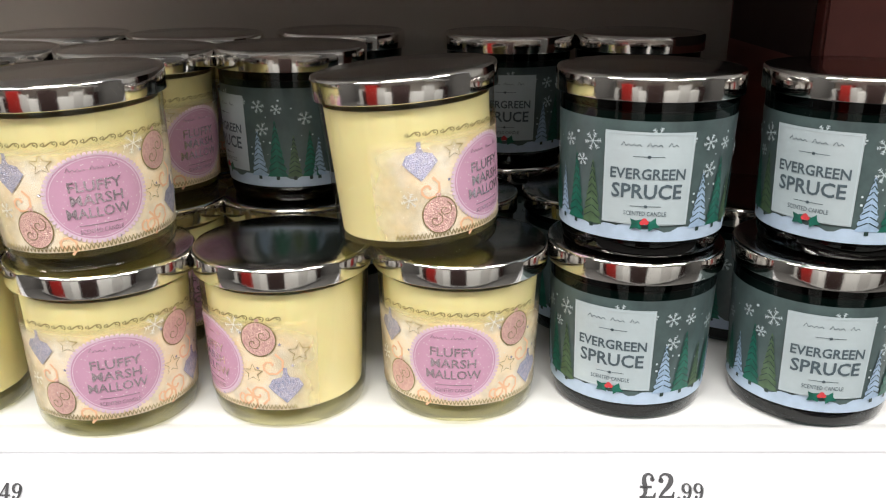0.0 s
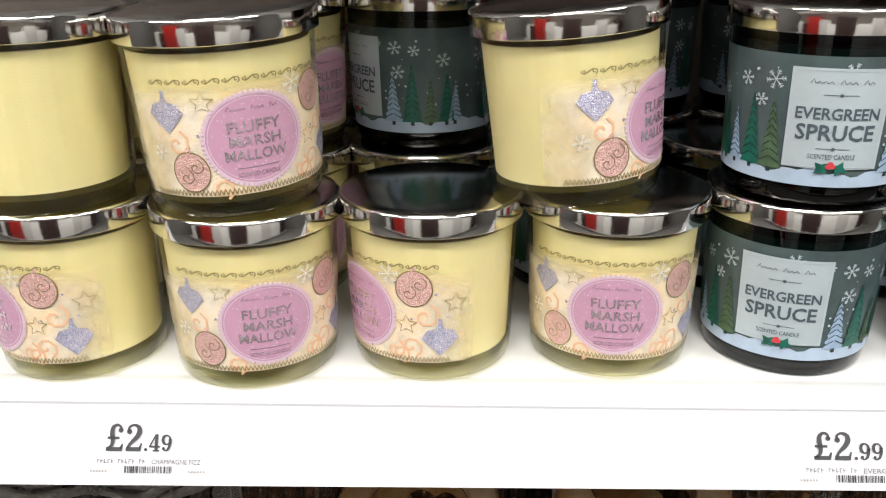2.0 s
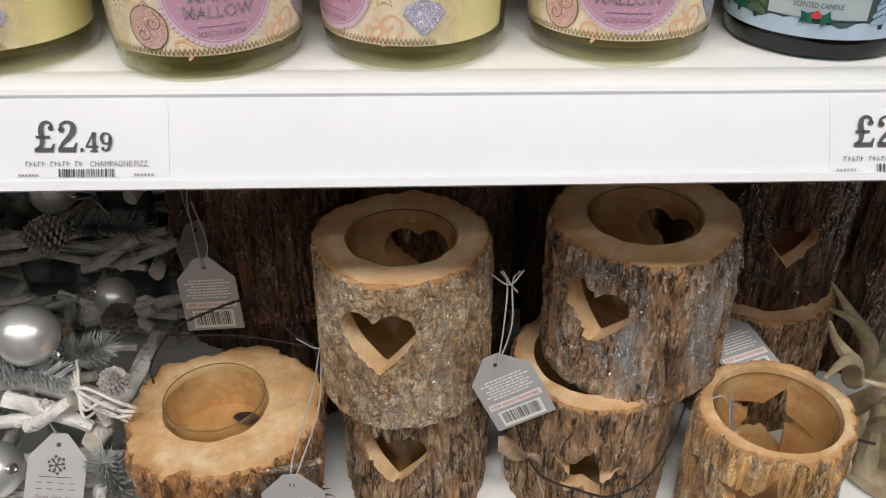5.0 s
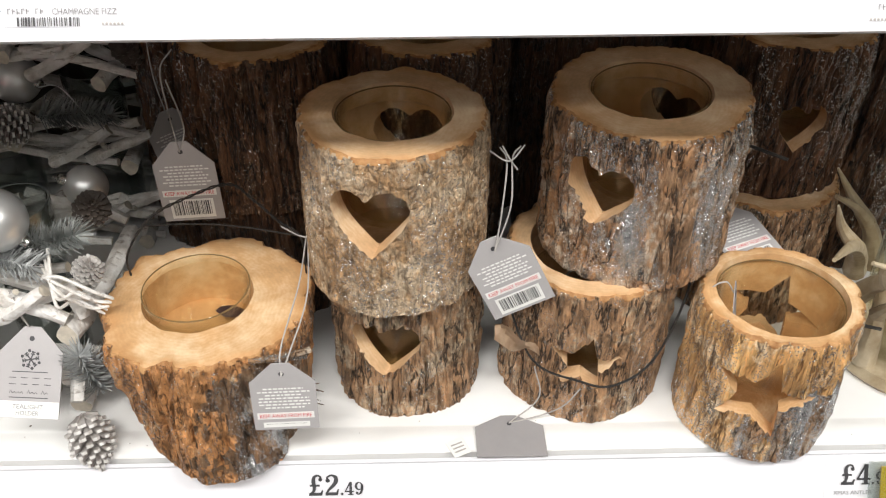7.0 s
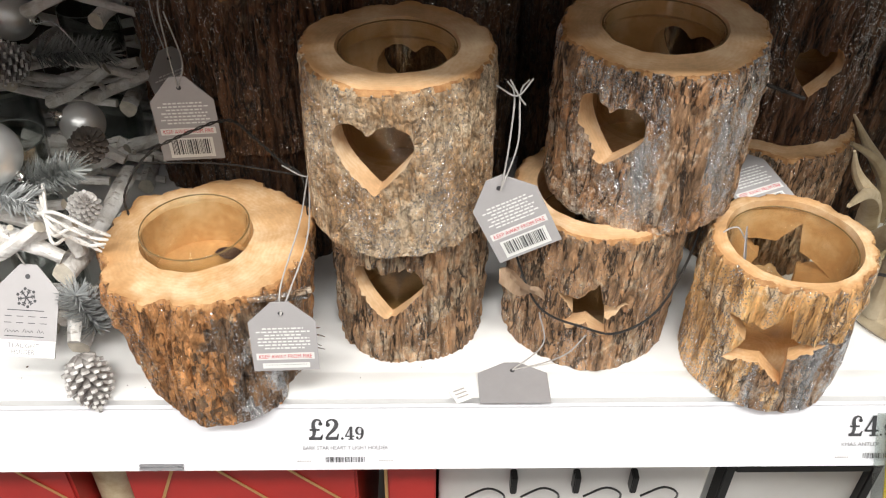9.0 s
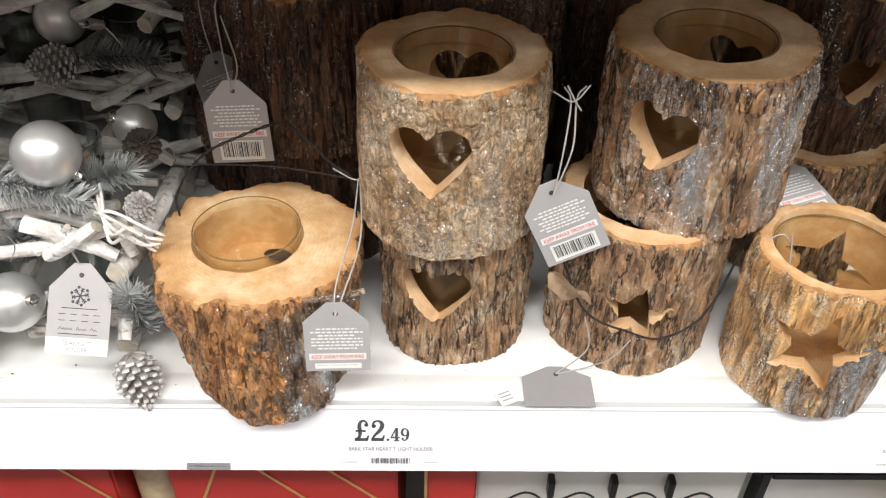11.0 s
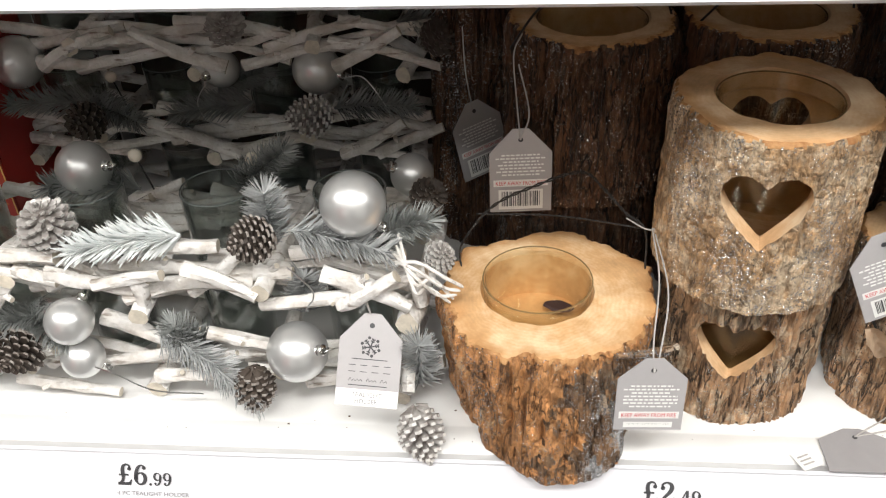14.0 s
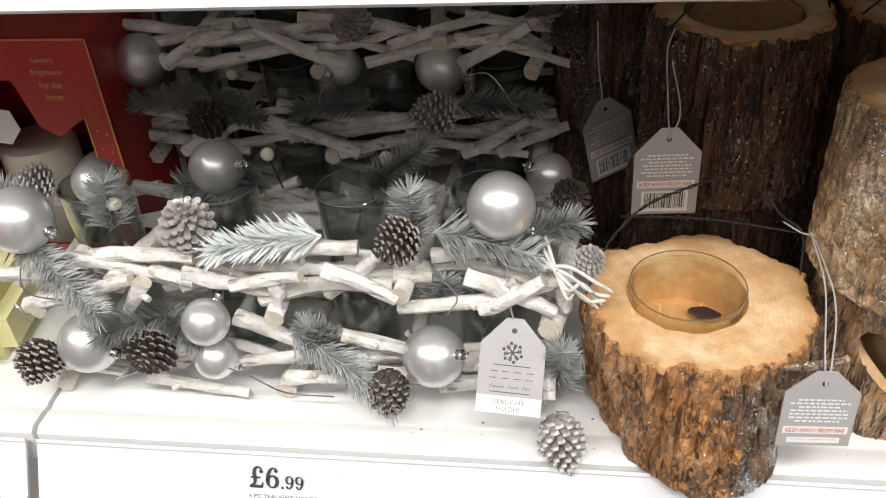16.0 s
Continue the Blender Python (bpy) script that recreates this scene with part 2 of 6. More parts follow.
    L(patch, pm.inputs["Value"])
    th = nt.nodes.new("ShaderNodeMath")
    th.operation = "MULTIPLY"
    th.inputs[1].default_value = glitter * 3
    L(pm.outputs[0], th.inputs[0])
    lt = nt.nodes.new("ShaderNodeMath")
    lt.operation = "LESS_THAN"
    L(sep.outputs[0], lt.inputs[0])
    L(th.outputs[0], lt.inputs[1])
    col = mix(lt.outputs[0], col, (0.78, 0.78, 0.78))
    L(col, b.inputs["Base Color"])
    rg = nt.nodes.new("ShaderNodeMapRange")
    rg.inputs["To Min"].default_value, rg.inputs["To Max"].default_value = 0.62, 0.22
    L(lt.outputs[0], rg.inputs["Value"])
    L(rg.outputs[0], b.inputs["Roughness"])
    mt = nt.nodes.new("ShaderNodeMath")
    mt.operation = "MULTIPLY"
    mt.inputs[1].default_value = 0.9
    L(lt.outputs[0], mt.inputs[0])
    L(mt.outputs[0], b.inputs["Metallic"])
    bp = nt.nodes.new("ShaderNodeBump")
    bp.inputs["Strength"].default_value, bp.inputs["Distance"].default_value = 1.0, 0.003
    hh = math_node("MULTIPLY_ADD", crack.outputs[0], 0.5)
    L(math_node("SUBTRACT", math_node("ADD", plates, fibre), sm.outputs[0]), hh.node.inputs[2])
    L(hh, bp.inputs["Height"])
    bp2 = nt.nodes.new("ShaderNodeBump")
    bp2.inputs["Strength"].default_value, bp2.inputs["Distance"].default_value = 0.5, 0.001
    L(sep.outputs[1], bp2.inputs["Height"])
    L(bp.outputs[0], bp2.inputs["Normal"])
    L(bp2.outputs[0], b.inputs["Normal"])
    return m


def cut_wood_material(name, pale, tan):
    """Sawn end grain with growth rings about the pith and saw marks."""
    m = bpy.data.materials.new(name)
    m.use_nodes = True
    nt = m.node_tree
    L = nt.links.new
    b = nt.nodes["Principled BSDF"]
    tc = nt.nodes.new("ShaderNodeTexCoord")
    nz = nt.nodes.new("ShaderNodeTexNoise")
    nz.inputs["Scale"].default_value = 22
    nz.inputs["Detail"].default_value = 3
    L(tc.outputs["Object"], nz.inputs["Vector"])
    mx = nt.nodes.new("ShaderNodeMix")
    mx.data_type = "VECTOR"
    mx.inputs["Factor"].default_value = 0.012
    L(tc.outputs["Object"], mx.inputs["A"])
    L(nz.outputs["Color"], mx.inputs["B"])
    w = nt.nodes.new("ShaderNodeTexWave")
    w.wave_type, w.rings_direction = "RINGS", "Z"
    w.inputs["Scale"].default_value = 120
    w.inputs["Distortion"].default_value = 6.0
    w.inputs["Detail"].default_value = 3
    L(mx.outputs["Result"], w.inputs["Vector"])
    n2 = nt.nodes.new("ShaderNodeTexNoise")
    n2.inputs["Scale"].default_value = 24
    n2.inputs["Detail"].default_value = 8
    n2.inputs["Roughness"].default_value = 0.7
    L(tc.outputs["Object"], n2.inputs["Vector"])
    ad = nt.nodes.new("ShaderNodeMath")
    ad.operation = "MULTIPLY_ADD"
    ad.inputs[1].default_value = 0.03
    L(w.outputs["Fac"], ad.inputs[0])
    L(n2.outputs["Fac"], ad.inputs[2])
    r = nt.nodes.new("ShaderNodeValToRGB")
    el = r.color_ramp.elements
    el[0].position, el[0].color = 0.36, (*[c * 0.8 for c in tan], 1)
    el[1].position, el[1].color = 0.66, (*pale, 1)
    e = el.new(0.48)
    e.color = (*tan, 1)
    L(ad.outputs[0], r.inputs[0])
    # the outer rings are stained by the bark
    at = nt.nodes.new("ShaderNodeAttribute")
    at.attribute_name = "edge"
    n3 = nt.nodes.new("ShaderNodeTexNoise")
    n3.inputs["Scale"].default_value, n3.inputs["Detail"].default_value, n3.inputs["Roughness"].default_value = 34, 8, 0.65
    L(tc.outputs["Object"], n3.inputs["Vector"])
    sm = nt.nodes.new("ShaderNodeMath")
    sm.operation = "MULTIPLY_ADD"
    sm.inputs[1].default_value = 1.5
    L(n3.outputs["Fac"], sm.inputs[0])
    L(at.outputs["Fac"], sm.inputs[2])
    st = nt.nodes.new("ShaderNodeMapRange")
    st.inputs["From Min"].default_value, st.inputs["From Max"].default_value = 1.34, 1.80
    st.inputs["To Max"].default_value = 0.8
    L(sm.outputs[0], st.inputs["Value"])
    mc = nt.nodes.new("ShaderNodeMix")
    mc.data_type = "RGBA"
    L(st.outputs[0], mc.inputs["Factor"])
    L(r.outputs[0], mc.inputs["A"])
    mc.inputs["B"].default_value = (0.52, 0.27, 0.105, 1)
    L(mc.outputs["Result"], b.inputs["Base Color"])
    b.inputs["Roughness"].default_value = 0.6
    bp = nt.nodes.new("ShaderNodeBump")
    bp.inputs["Strength"].default_value, bp.inputs["Distance"].default_value = 0.35, 0.001
    L(ad.outputs[0], bp.inputs["Height"])
    L(bp.outputs[0], b.inputs["Normal"])
    return m


white_metal = material("white_powder_coat", (0.82, 0.82, 0.81), 0.38, vary=0.05, scale=9, bump=0.04, bump_scale=500)
panel_paint = material("cream_back_panel", (0.55, 0.50, 0.455), 0.55, vary=0.06, scale=6, bump=0.05)
strip_plastic = material("white_ticket_strip", (0.78, 0.785, 0.825), 0.22, vary=0.04, scale=15)
ink = material("black_ink", (0.055, 0.055, 0.06), 0.5)
grey_ink = material("grey_ink", (0.22, 0.22, 0.23), 0.5)
red_ink = material("red_ink", (0.6, 0.05, 0.06), 0.5)
white_ink = material("white_ink", (0.82, 0.82, 0.8), 0.5)
floor_mat = material("shop_vinyl_floor", (0.16, 0.155, 0.15), 0.35, vary=0.15, scale=5)
ceil_mat = material("ceiling_tile_grey", (0.26, 0.26, 0.25), 0.8, vary=0.06, scale=20, bump=0.1)
shop_wall = material("shop_wall_paint", (0.15, 0.145, 0.14), 0.6, vary=0.06, scale=4)
chrome = material("chrome_lid_band", (0.86, 0.84, 0.81), 0.09, 1.0, vary=0.06, scale=60, bump=0.10, bump_scale=45)
brushed = material("mirror_lid_top", (0.56, 0.54, 0.52), 0.13, 1.0, vary=0.08, scale=50, bump=0.03, bump_scale=900)
clear_glass = thin_glass("clear_glass", (0.97, 0.97, 0.93))
cup_glass = thin_glass("tealight_glass", (0.80, 0.83, 0.82), 2.6)
glass_edge = material("glass_edge", (0.24, 0.26, 0.26), 0.08, spec=0.8)
amber_edge = material("amber_glass_edge", (0.22, 0.15, 0.07), 0.1, spec=0.7)
amber_glass = thin_glass("amber_lit_glass", (0.985, 0.965, 0.91), 1.3)
green_glass = thin_glass("bottle_green_glass", (0.10, 0.17, 0.16), 1.1)
yellow_base = thin_glass("thick_glass_base", (0.94, 0.93, 0.80), 1.7)
green_base = thin_glass("thick_green_base", (0.09, 0.16, 0.17), 1.6)
wax = material("yellow_wax", (0.91, 0.81, 0.43), 0.45, vary=0.1, scale=14, sub=0.25)
dark_wax = material("grey_green_wax", (0.10, 0.15, 0.14), 0.5, vary=0.2, scale=20)
film_peach = material("peach_print_film", (0.89, 0.80, 0.65), 0.35, second=(0.88, 0.68, 0.42), scale=42, bump=0.25, bump_scale=1500)
film_teal = material("teal_print_film", (0.088, 0.132, 0.132), 0.3, second=(0.05, 0.07, 0.072), scale=22)
mauve = material("mauve_label", (0.58, 0.32, 0.45), 0.45, vary=0.06, scale=70)
mauve_pale = material("pale_mauve_print", (0.72, 0.55, 0.65), 0.45)
foil_letter = material("pale_mauve_foil", (0.80, 0.66, 0.74), 0.22, 0.75, vary=0.1, scale=90, bump=0.15, bump_scale=500)
pink_glitter = material("pink_glitter", (0.88, 0.60, 0.52), 0.3, 0.35, second=(0.70, 0.38, 0.36), scale=700, bump=0.6, bump_scale=1400)
violet_glitter = material("violet_glitter", (0.80, 0.74, 0.86), 0.25, 0.5, second=(0.38, 0.40, 0.58), scale=650, bump=0.6, bump_scale=1400)
peach_scroll = material("peach_scroll_print", (0.83, 0.50, 0.30), 0.45)
gold_ink = material("dark_gold_foil", (0.36, 0.29, 0.13), 0.3, 0.6)
white_glitter = material("white_glitter", (0.85, 0.84, 0.80), 0.3, 0.2)
silver_label = material("pale_silver_label", (0.50, 0.58, 0.61), 0.35, 0.15, vary=0.07, scale=60)
slate_ink = material("slate_ink", (0.07, 0.10, 0.12), 0.45)
snow_print = material("pale_blue_snow_print", (0.45, 0.56, 0.70), 0.4, vary=0.12, scale=90)
tree_green = material("green_tree_print", (0.012, 0.15, 0.105), 0.4, vary=0.45, scale=160)
tree_olive = material("olive_tree_print", (0.09, 0.16, 0.08), 0.4, vary=0.4, scale=160)
tree_blue = material("pale_blue_tree_print", (0.36, 0.50, 0.68), 0.4, vary=0.25, scale=160)
bough_ink = material("dark_bough_print", (0.02, 0.045, 0.04), 0.4, vary=0.3, scale=120)
flake_white = material("snowflake_print", (0.52, 0.60, 0.63), 0.4)
tag_card = material("grey_tag_card", (0.43, 0.415, 0.42), 0.6, vary=0.05, scale=80)
dark_tag = material("dark_grey_tag_card", (0.31, 0.30, 0.305), 0.6, vary=0.05, scale=80)
string_mat = material("grey_cotton_string", (0.46, 0.44, 0.42), 0.8, vary=0.2, scale=300)
wire_mat = material("black_twisted_wire", (0.035, 0.032, 0.03), 0.4, 0.4, bump=0.8, bump_scale=900)
silver_wire = material("silver_wire", (0.6, 0.6, 0.6), 0.3, 1.0)


def soften_film(m):
    """Lets the printed film fade into clear glass in ragged patches towards its sides and top."""
    nt = m.node_tree
    L = nt.links.new
    tc = nt.nodes.new("ShaderNodeTexCoord")
    sp = nt.nodes.new("ShaderNodeSeparateXYZ")
    L(tc.outputs["Object"], sp.inputs[0])
    n = nt.nodes.new("ShaderNodeTexNoise")
    n.inputs["Scale"].default_value, n.inputs["Detail"].default_value = 70, 6
    L(tc.outputs["Object"], n.inputs["Vector"])
    a = nt.nodes.new("ShaderNodeMapRange")
    a.inputs["From Min"].default_value, a.inputs["From Max"].default_value = -0.004, -0.034
    a.inputs["To Min"].default_value, a.inputs["To Max"].default_value = -0.35, 0.5
    L(sp.outputs["Y"], a.inputs["Value"])
    s = nt.nodes.new("ShaderNodeMath")
    s.use_clamp = True
    L(a.outputs[0], s.inputs[0])
    L(n.outputs["Fac"], s.inputs[1])
    z = nt.nodes.new("ShaderNodeMapRange")
    z.inputs["From Min"].default_value, z.inputs["From Max"].default_value = 0.0695, 0.058
    L(sp.outputs["Z"], z.inputs["Value"])
    k = nt.nodes.new("ShaderNodeMath")
    k.operation = "MULTIPLY"
    L(s.outputs[0], k.inputs[0])
    L(z.outputs[0], k.inputs[1])
    L(k.outputs[0], nt.nodes["Principled BSDF"].inputs["Alpha"])


soften_film(film_peach)
bark_grey = bark_material("grey_lichen_bark", (0.05, 0.03, 0.017), (0.47, 0.30, 0.16), (0.64, 0.51, 0.36), 0.66, 0.10, (1, 1, 0.8), 0.22, 170)
bark_silver = bark_material("silvered_bark", (0.026, 0.015, 0.009), (0.42, 0.235, 0.12), (0.58, 0.49, 0.39), 0.42, 0.26, (1, 1, 0.38), 1.0)
bark_rust = bark_material("rusty_brown_bark", (0.055, 0.026, 0.012), (0.52, 0.255, 0.10), (0.58, 0.42, 0.26), 0.24, 0.07, (1, 1, 0.55), 0.6)
bark_brown = bark_material("ridged_brown_bark", (0.048, 0.030, 0.018), (0.44, 0.265, 0.145), (0.58, 0.465, 0.33), 0.42, 0.07, (1, 1, 0.3), 0.9)
bark_glitter = bark_material("glittered_bark", (0.03, 0.02, 0.014), (0.36, 0.22, 0.125), (0.56, 0.48, 0.39), 0.46, 0.46, (1, 1, 0.3), 0.7)
bark_gold = bark_material("golden_fibrous_bark", (0.11, 0.04, 0.012), (0.72, 0.42, 0.17), (0.78, 0.62, 0.42), 0.40, 0.14, (1, 1, 0.12), 0.6)
# Dark brown bark; for the back holders the shelf's shade is mixed into it.
bark_dark_shaded = bark_material("dark_brown_shade_toned_bark", (0.010, 0.006, 0.004), (0.12, 0.056, 0.026), (0.19, 0.13, 0.085), 0.2, 0.09, (1, 1, 0.3), 1.0)
bark_stripped = bark_material("stripped_inner_bark", (0.03, 0.016, 0.009), (0.20, 0.115, 0.06), (0.32, 0.23, 0.15), 0.25, 0.12, (1, 1, 0.25), 0.5)
wood_pale = cut_wood_material("pale_sawn_wood", (0.84, 0.66, 0.45), (0.68, 0.44, 0.24))
wood_gold = cut_wood_material("golden_sawn_wood", (0.82, 0.62, 0.39), (0.64, 0.38, 0.18))
rim_rust = material("rusty_inner_bark", (0.52, 0.29, 0.12), 0.75, second=(0.26, 0.11, 0.035), scale=150, bump=0.7)
birch = material("whitewashed_twig", (0.86, 0.85, 0.83), 0.75, second=(0.60, 0.56, 0.51), scale=60, bump=1.0, bump_scale=180, stretch=(1, 1, 1))
# patches of bare bark where the whitewash has rubbed off
nt = birch.node_tree
bsdf = nt.nodes["Principled BSDF"]
base = bsdf.inputs["Base Color"].links[0].from_socket
fleck = nt.nodes.new("ShaderNodeTexNoise")
fleck.inputs["Scale"].default_value, fleck.inputs["Detail"].default_value = 240, 6
along = nt.nodes.new("ShaderNodeMapping")
along.inputs["Scale"].default_value = (0.22, 1, 1)
nt.links.new(nt.nodes["Texture Coordinate"].outputs["Object"], along.inputs["Vector"])
nt.links.new(along.outputs[0], fleck.inputs["Vector"])
cut = nt.nodes.new("ShaderNodeMapRange")
cut.inputs["From Min"].default_value, cut.inputs["From Max"].default_value = 0.59, 0.72
nt.links.new(fleck.outputs["Fac"], cut.inputs["Value"])
mixc = nt.nodes.new("ShaderNodeMix")
mixc.data_type = "RGBA"
nt.links.new(cut.outputs[0], mixc.inputs["Factor"])
nt.links.new(base, mixc.inputs["A"])
mixc.inputs["B"].default_value = (0.27, 0.225, 0.185, 1)
nt.links.new(mixc.outputs["Result"], bsdf.inputs["Base Color"])
twig_end = material("sawn_twig_end", (0.66, 0.60, 0.50), 0.7, vary=0.25, scale=150)
needle_mat = material("frosted_pine_needles", (0.17, 0.18, 0.172), 0.55, second=(0.34, 0.355, 0.345), scale=60)
needle_snow = material("snowy_pine_needles", (0.82, 0.84, 0.83), 0.6, second=(0.58, 0.62, 0.62), scale=90)
needle_blue = material("blue_grey_pine_needles", (0.56, 0.57, 0.57), 0.6, second=(0.27, 0.285, 0.285), scale=80)
cone_mat = material("pine_cone_scales", (0.045, 0.032, 0.025), 0.6, second=(0.10, 0.08, 0.065), scale=160)
cone_tip = material("frosted_cone_tips", (0.42, 0.39, 0.36), 0.5, second=(0.15, 0.12, 0.10), scale=260)
cone_silver = material("silvered_cone_scales", (0.55, 0.53, 0.51), 0.4, 0.2, second=(0.27, 0.24, 0.22), scale=110)
silver_tip = material("silver_cone_tips", (0.84, 0.83, 0.81), 0.4, 0.2, second=(0.55, 0.53, 0.50), scale=200)
pearl = material("pearl_silver_bauble", (0.74, 0.745, 0.74), 0.33, 0.72, vary=0.05, scale=30, coat=0.25)
cap_mat = material("silver_bauble_cap", (0.7, 0.7, 0.68), 0.2, 1.0)
bead_mat = material("cream_bead", (0.72, 0.66, 0.55), 0.45, vary=0.08, scale=200)
red_card = material("red_gift_card", (0.42, 0.025, 0.02), 0.35, vary=0.15, scale=12)
gold_line = material("gold_edge_print", (0.62, 0.38, 0.16), 0.3, 0.6)
dark_inside = material("dark_card_inside", (0.03, 0.012, 0.01), 0.8)
cream_wax = material("cream_candle", (0.62, 0.57, 0.48), 0.5, vary=0.08, scale=25)
lemon_card = material("pale_lemon_card", (0.70, 0.66, 0.34), 0.5, vary=0.06, scale=30)
yellow_sign = material("yellow_plastic", (0.85, 0.58, 0.01), 0.35, vary=0.04, scale=20)
antler_mat = material("cream_resin_antler", (0.52, 0.44, 0.31), 0.4, second=(0.32, 0.24, 0.14), scale=35, bump=0.3)
white_card = material("white_box_card", (0.62, 0.61, 0.59), 0.5, vary=0.06, scale=20)
black_metal = material("black_wire_metal", (0.02, 0.02, 0.02), 0.4, 0.5)
dried_leaf = material("dried_leaf", (0.74, 0.58, 0.42), 0.7, second=(0.54, 0.38, 0.25), scale=80, bump=0.5)

# Near-black brown for the lower back panel: the shelf's shade put into its colour.
shade_panel = material("shade_brown_panel", (0.07, 0.05, 0.04), 0.6, vary=0.2, scale=30)

# ---- setting ----
ZA, ZB = 1.190, 0.852
EDGE = 0.422
WALL_Y = 0.82


def structure(name, bm, mat, label, category):
    return tagged(part(name, bm, mat), label, category, kind="structure")


structure("floor", box_bm(-4, 4, -4.9, 1.3, -0.1, 0), floor_mat, "grey vinyl shop floor in the aisle", "floor")
structure("ceiling", box_bm(-4, 4, -4.9, 1.3, 2.95, 3.05), ceil_mat, "plain white shop ceiling over the aisle", "ceiling")
structure("wall_north", box_bm(-4, 4, 1.2, 1.3, 0, 2.95), shop_wall, "plain wall behind the shelving", "wall")
structure("wall_south", box_bm(-4, 4, -4.9, -4.8, 0, 2.95), shop_wall, "plain wall across the aisle", "wall")
structure("wall_east", box_bm(3.9, 4, -4.8, 1.2, 0, 2.95), shop_wall, "plain wall closing the aisle", "wall")
structure("wall_west", box_bm(-4, -3.9, -4.8, 1.2, 0, 2.95), shop_wall, "plain wall closing the aisle", "wall")

# shelving run: bays one metre wide, each with a back panel and shelves
BAYS = [(-1.655, -0.655), (-0.651, 0.349), (0.353, 1.353)]


def back_panel(x0, x1):
    ob = thing("back_panel", "cream painted metal back panel of the shelving bay", "panel", "back panels")
    part("panel", box_bm(x0, x1, WALL_Y, WALL_Y + 0.02, 1.165, 2.1), panel_paint, ob)
    # Lower section is coloured dark in place of the shade under the shelf.
    part("lower_panel", box_bm(x0, x1, WALL_Y, WALL_Y + 0.02, 0.12, 1.163), shade_panel, ob, "lower back panel coloured dark brown to stand in for shelf shade")


def shelf(x0, x1, z, strip_drop):
    """A board with a rolled front lip, brackets and a leaning ticket strip."""
    ob = thing("shelf", "white powder-coated metal shelf with a leaning ticket strip", "shelf", "white shelves")
    bm = bmesh.new()
    prof = [(WALL_Y, z), (EDGE + 0.026, z), (EDGE + 0.0225, z - 0.0012), (EDGE + 0.0205, z - 0.0012), (EDGE + 0.017, z), (EDGE + 0.004, z), (EDGE, z - 0.003),
            (EDGE, z - 0.028), (EDGE + 0.02, z - 0.030), (EDGE + 0.02, z - 0.027), (WALL_Y, z - 0.027)]
    ends = []
    for x in (x0, x1):
        ends.append([bm.verts.new((x, y, zz)) for y, zz in prof])
    n = len(prof)
    for i in range(n):
        bm.faces.new((ends[0][i], ends[0][(i + 1) % n], ends[1][(i + 1) % n], ends[1][i]))
    bm.faces.new(ends[0])
    bm.faces.new(ends[1][::-1])
    part("board", bm, white_metal, ob)
    y0, z0 = strip_drop
    bm = bmesh.new()
    prof = [(0, 0), (0, 0.045), (0.0018, 0.0465), (0.0018, 0.044), (0.0006, 0.0425), (0.0006, 0.0035), (0.0028, 0.0025), (0.0028, -0.001), (0.0, -0.0015), (-0.0015, -0.0015), (-0.0015, 0.045)]
    ends = []
    # the strip under the candles hangs a little lower at one end
    for x, foot in ((x0 + 0.002, -0.0008 if z == ZA else 0.0032), (x1 - 0.002, 0.0052 if z == ZA else 0.0032)):
        ends.append([bm.verts.new((x, y0 + 0.5 * v - 0.866 * w, z0 + 0.866 * v + 0.5 * w)) for w, v in [(w, foot + (1 - foot / 0.0457) * v) for w, v in prof]])
    n = len(prof)
    for i in range(n):
        bm.faces.new((ends[0][i], ends[0][(i + 1) % n], ends[1][(i + 1) % n], ends[1][i]))
    bm.faces.new(ends[0])
    bm.faces.new(ends[1][::-1])
    part("ticket_strip", bm, strip_plastic, ob, "white plastic ticket strip", smooth=False)
    for x in (x0 + 0.012, x1 - 0.012):
        bm = box_bm(x - 0.002, x + 0.002, EDGE + 0.05, WALL_Y, z - 0.075, z - 0.028)
        for v in bm.verts:
            if v.co.y < EDGE + 0.1 and v.co.z < z - 0.05:
                v.co.z = z - 0.036
        part("bracket", bm, white_metal, ob)
    return ob


STRIP_A, STRIP_B = (0.394, 1.1495), (0.3955, 0.8085)
for x0, x1 in BAYS:
    back_panel(x0, x1)
    shelf(x0, x1, ZA, STRIP_A)
    shelf(x0, x1, ZB, STRIP_B)
    shelf(x0, x1, 1.516, (0.394, 1.4755))
    shelf(x0, x1, 0.50, (0.3955, 0.4565))
    ob = thing("base_shelf", "white metal base shelf of the shelving bay", "shelf", "base shelves")
    part("board", box_bm(x0, x1, 0.36, 1.19, 0.14, 0.16, 0.002), white_metal, ob)
    part("kick_plate", box_bm(x0, x1, 0.375, 0.385, 0.0, 0.139), white_metal, ob)
for x in (-0.653, 0.351):
    ob = thing("upright_post", "slotted white steel upright between shelving bays", "post", "uprights")
    part("post", box_bm(x - 0.0195, x + 0.0195, WALL_Y - 0.032, WALL_Y - 0.002, 0.12, 2.1, 0.002), white_metal, ob)
    bm = bmesh.new()
    for i in range(50):
        box_bm(x - 0.003, x + 0.003, WALL_Y - 0.0345, WALL_Y - 0.0318, 0.16 + i * 0.037, 0.18 + i * 0.037, bm=bm)
    tagged(part("slots", bm, ink, ob), kind="stuff")

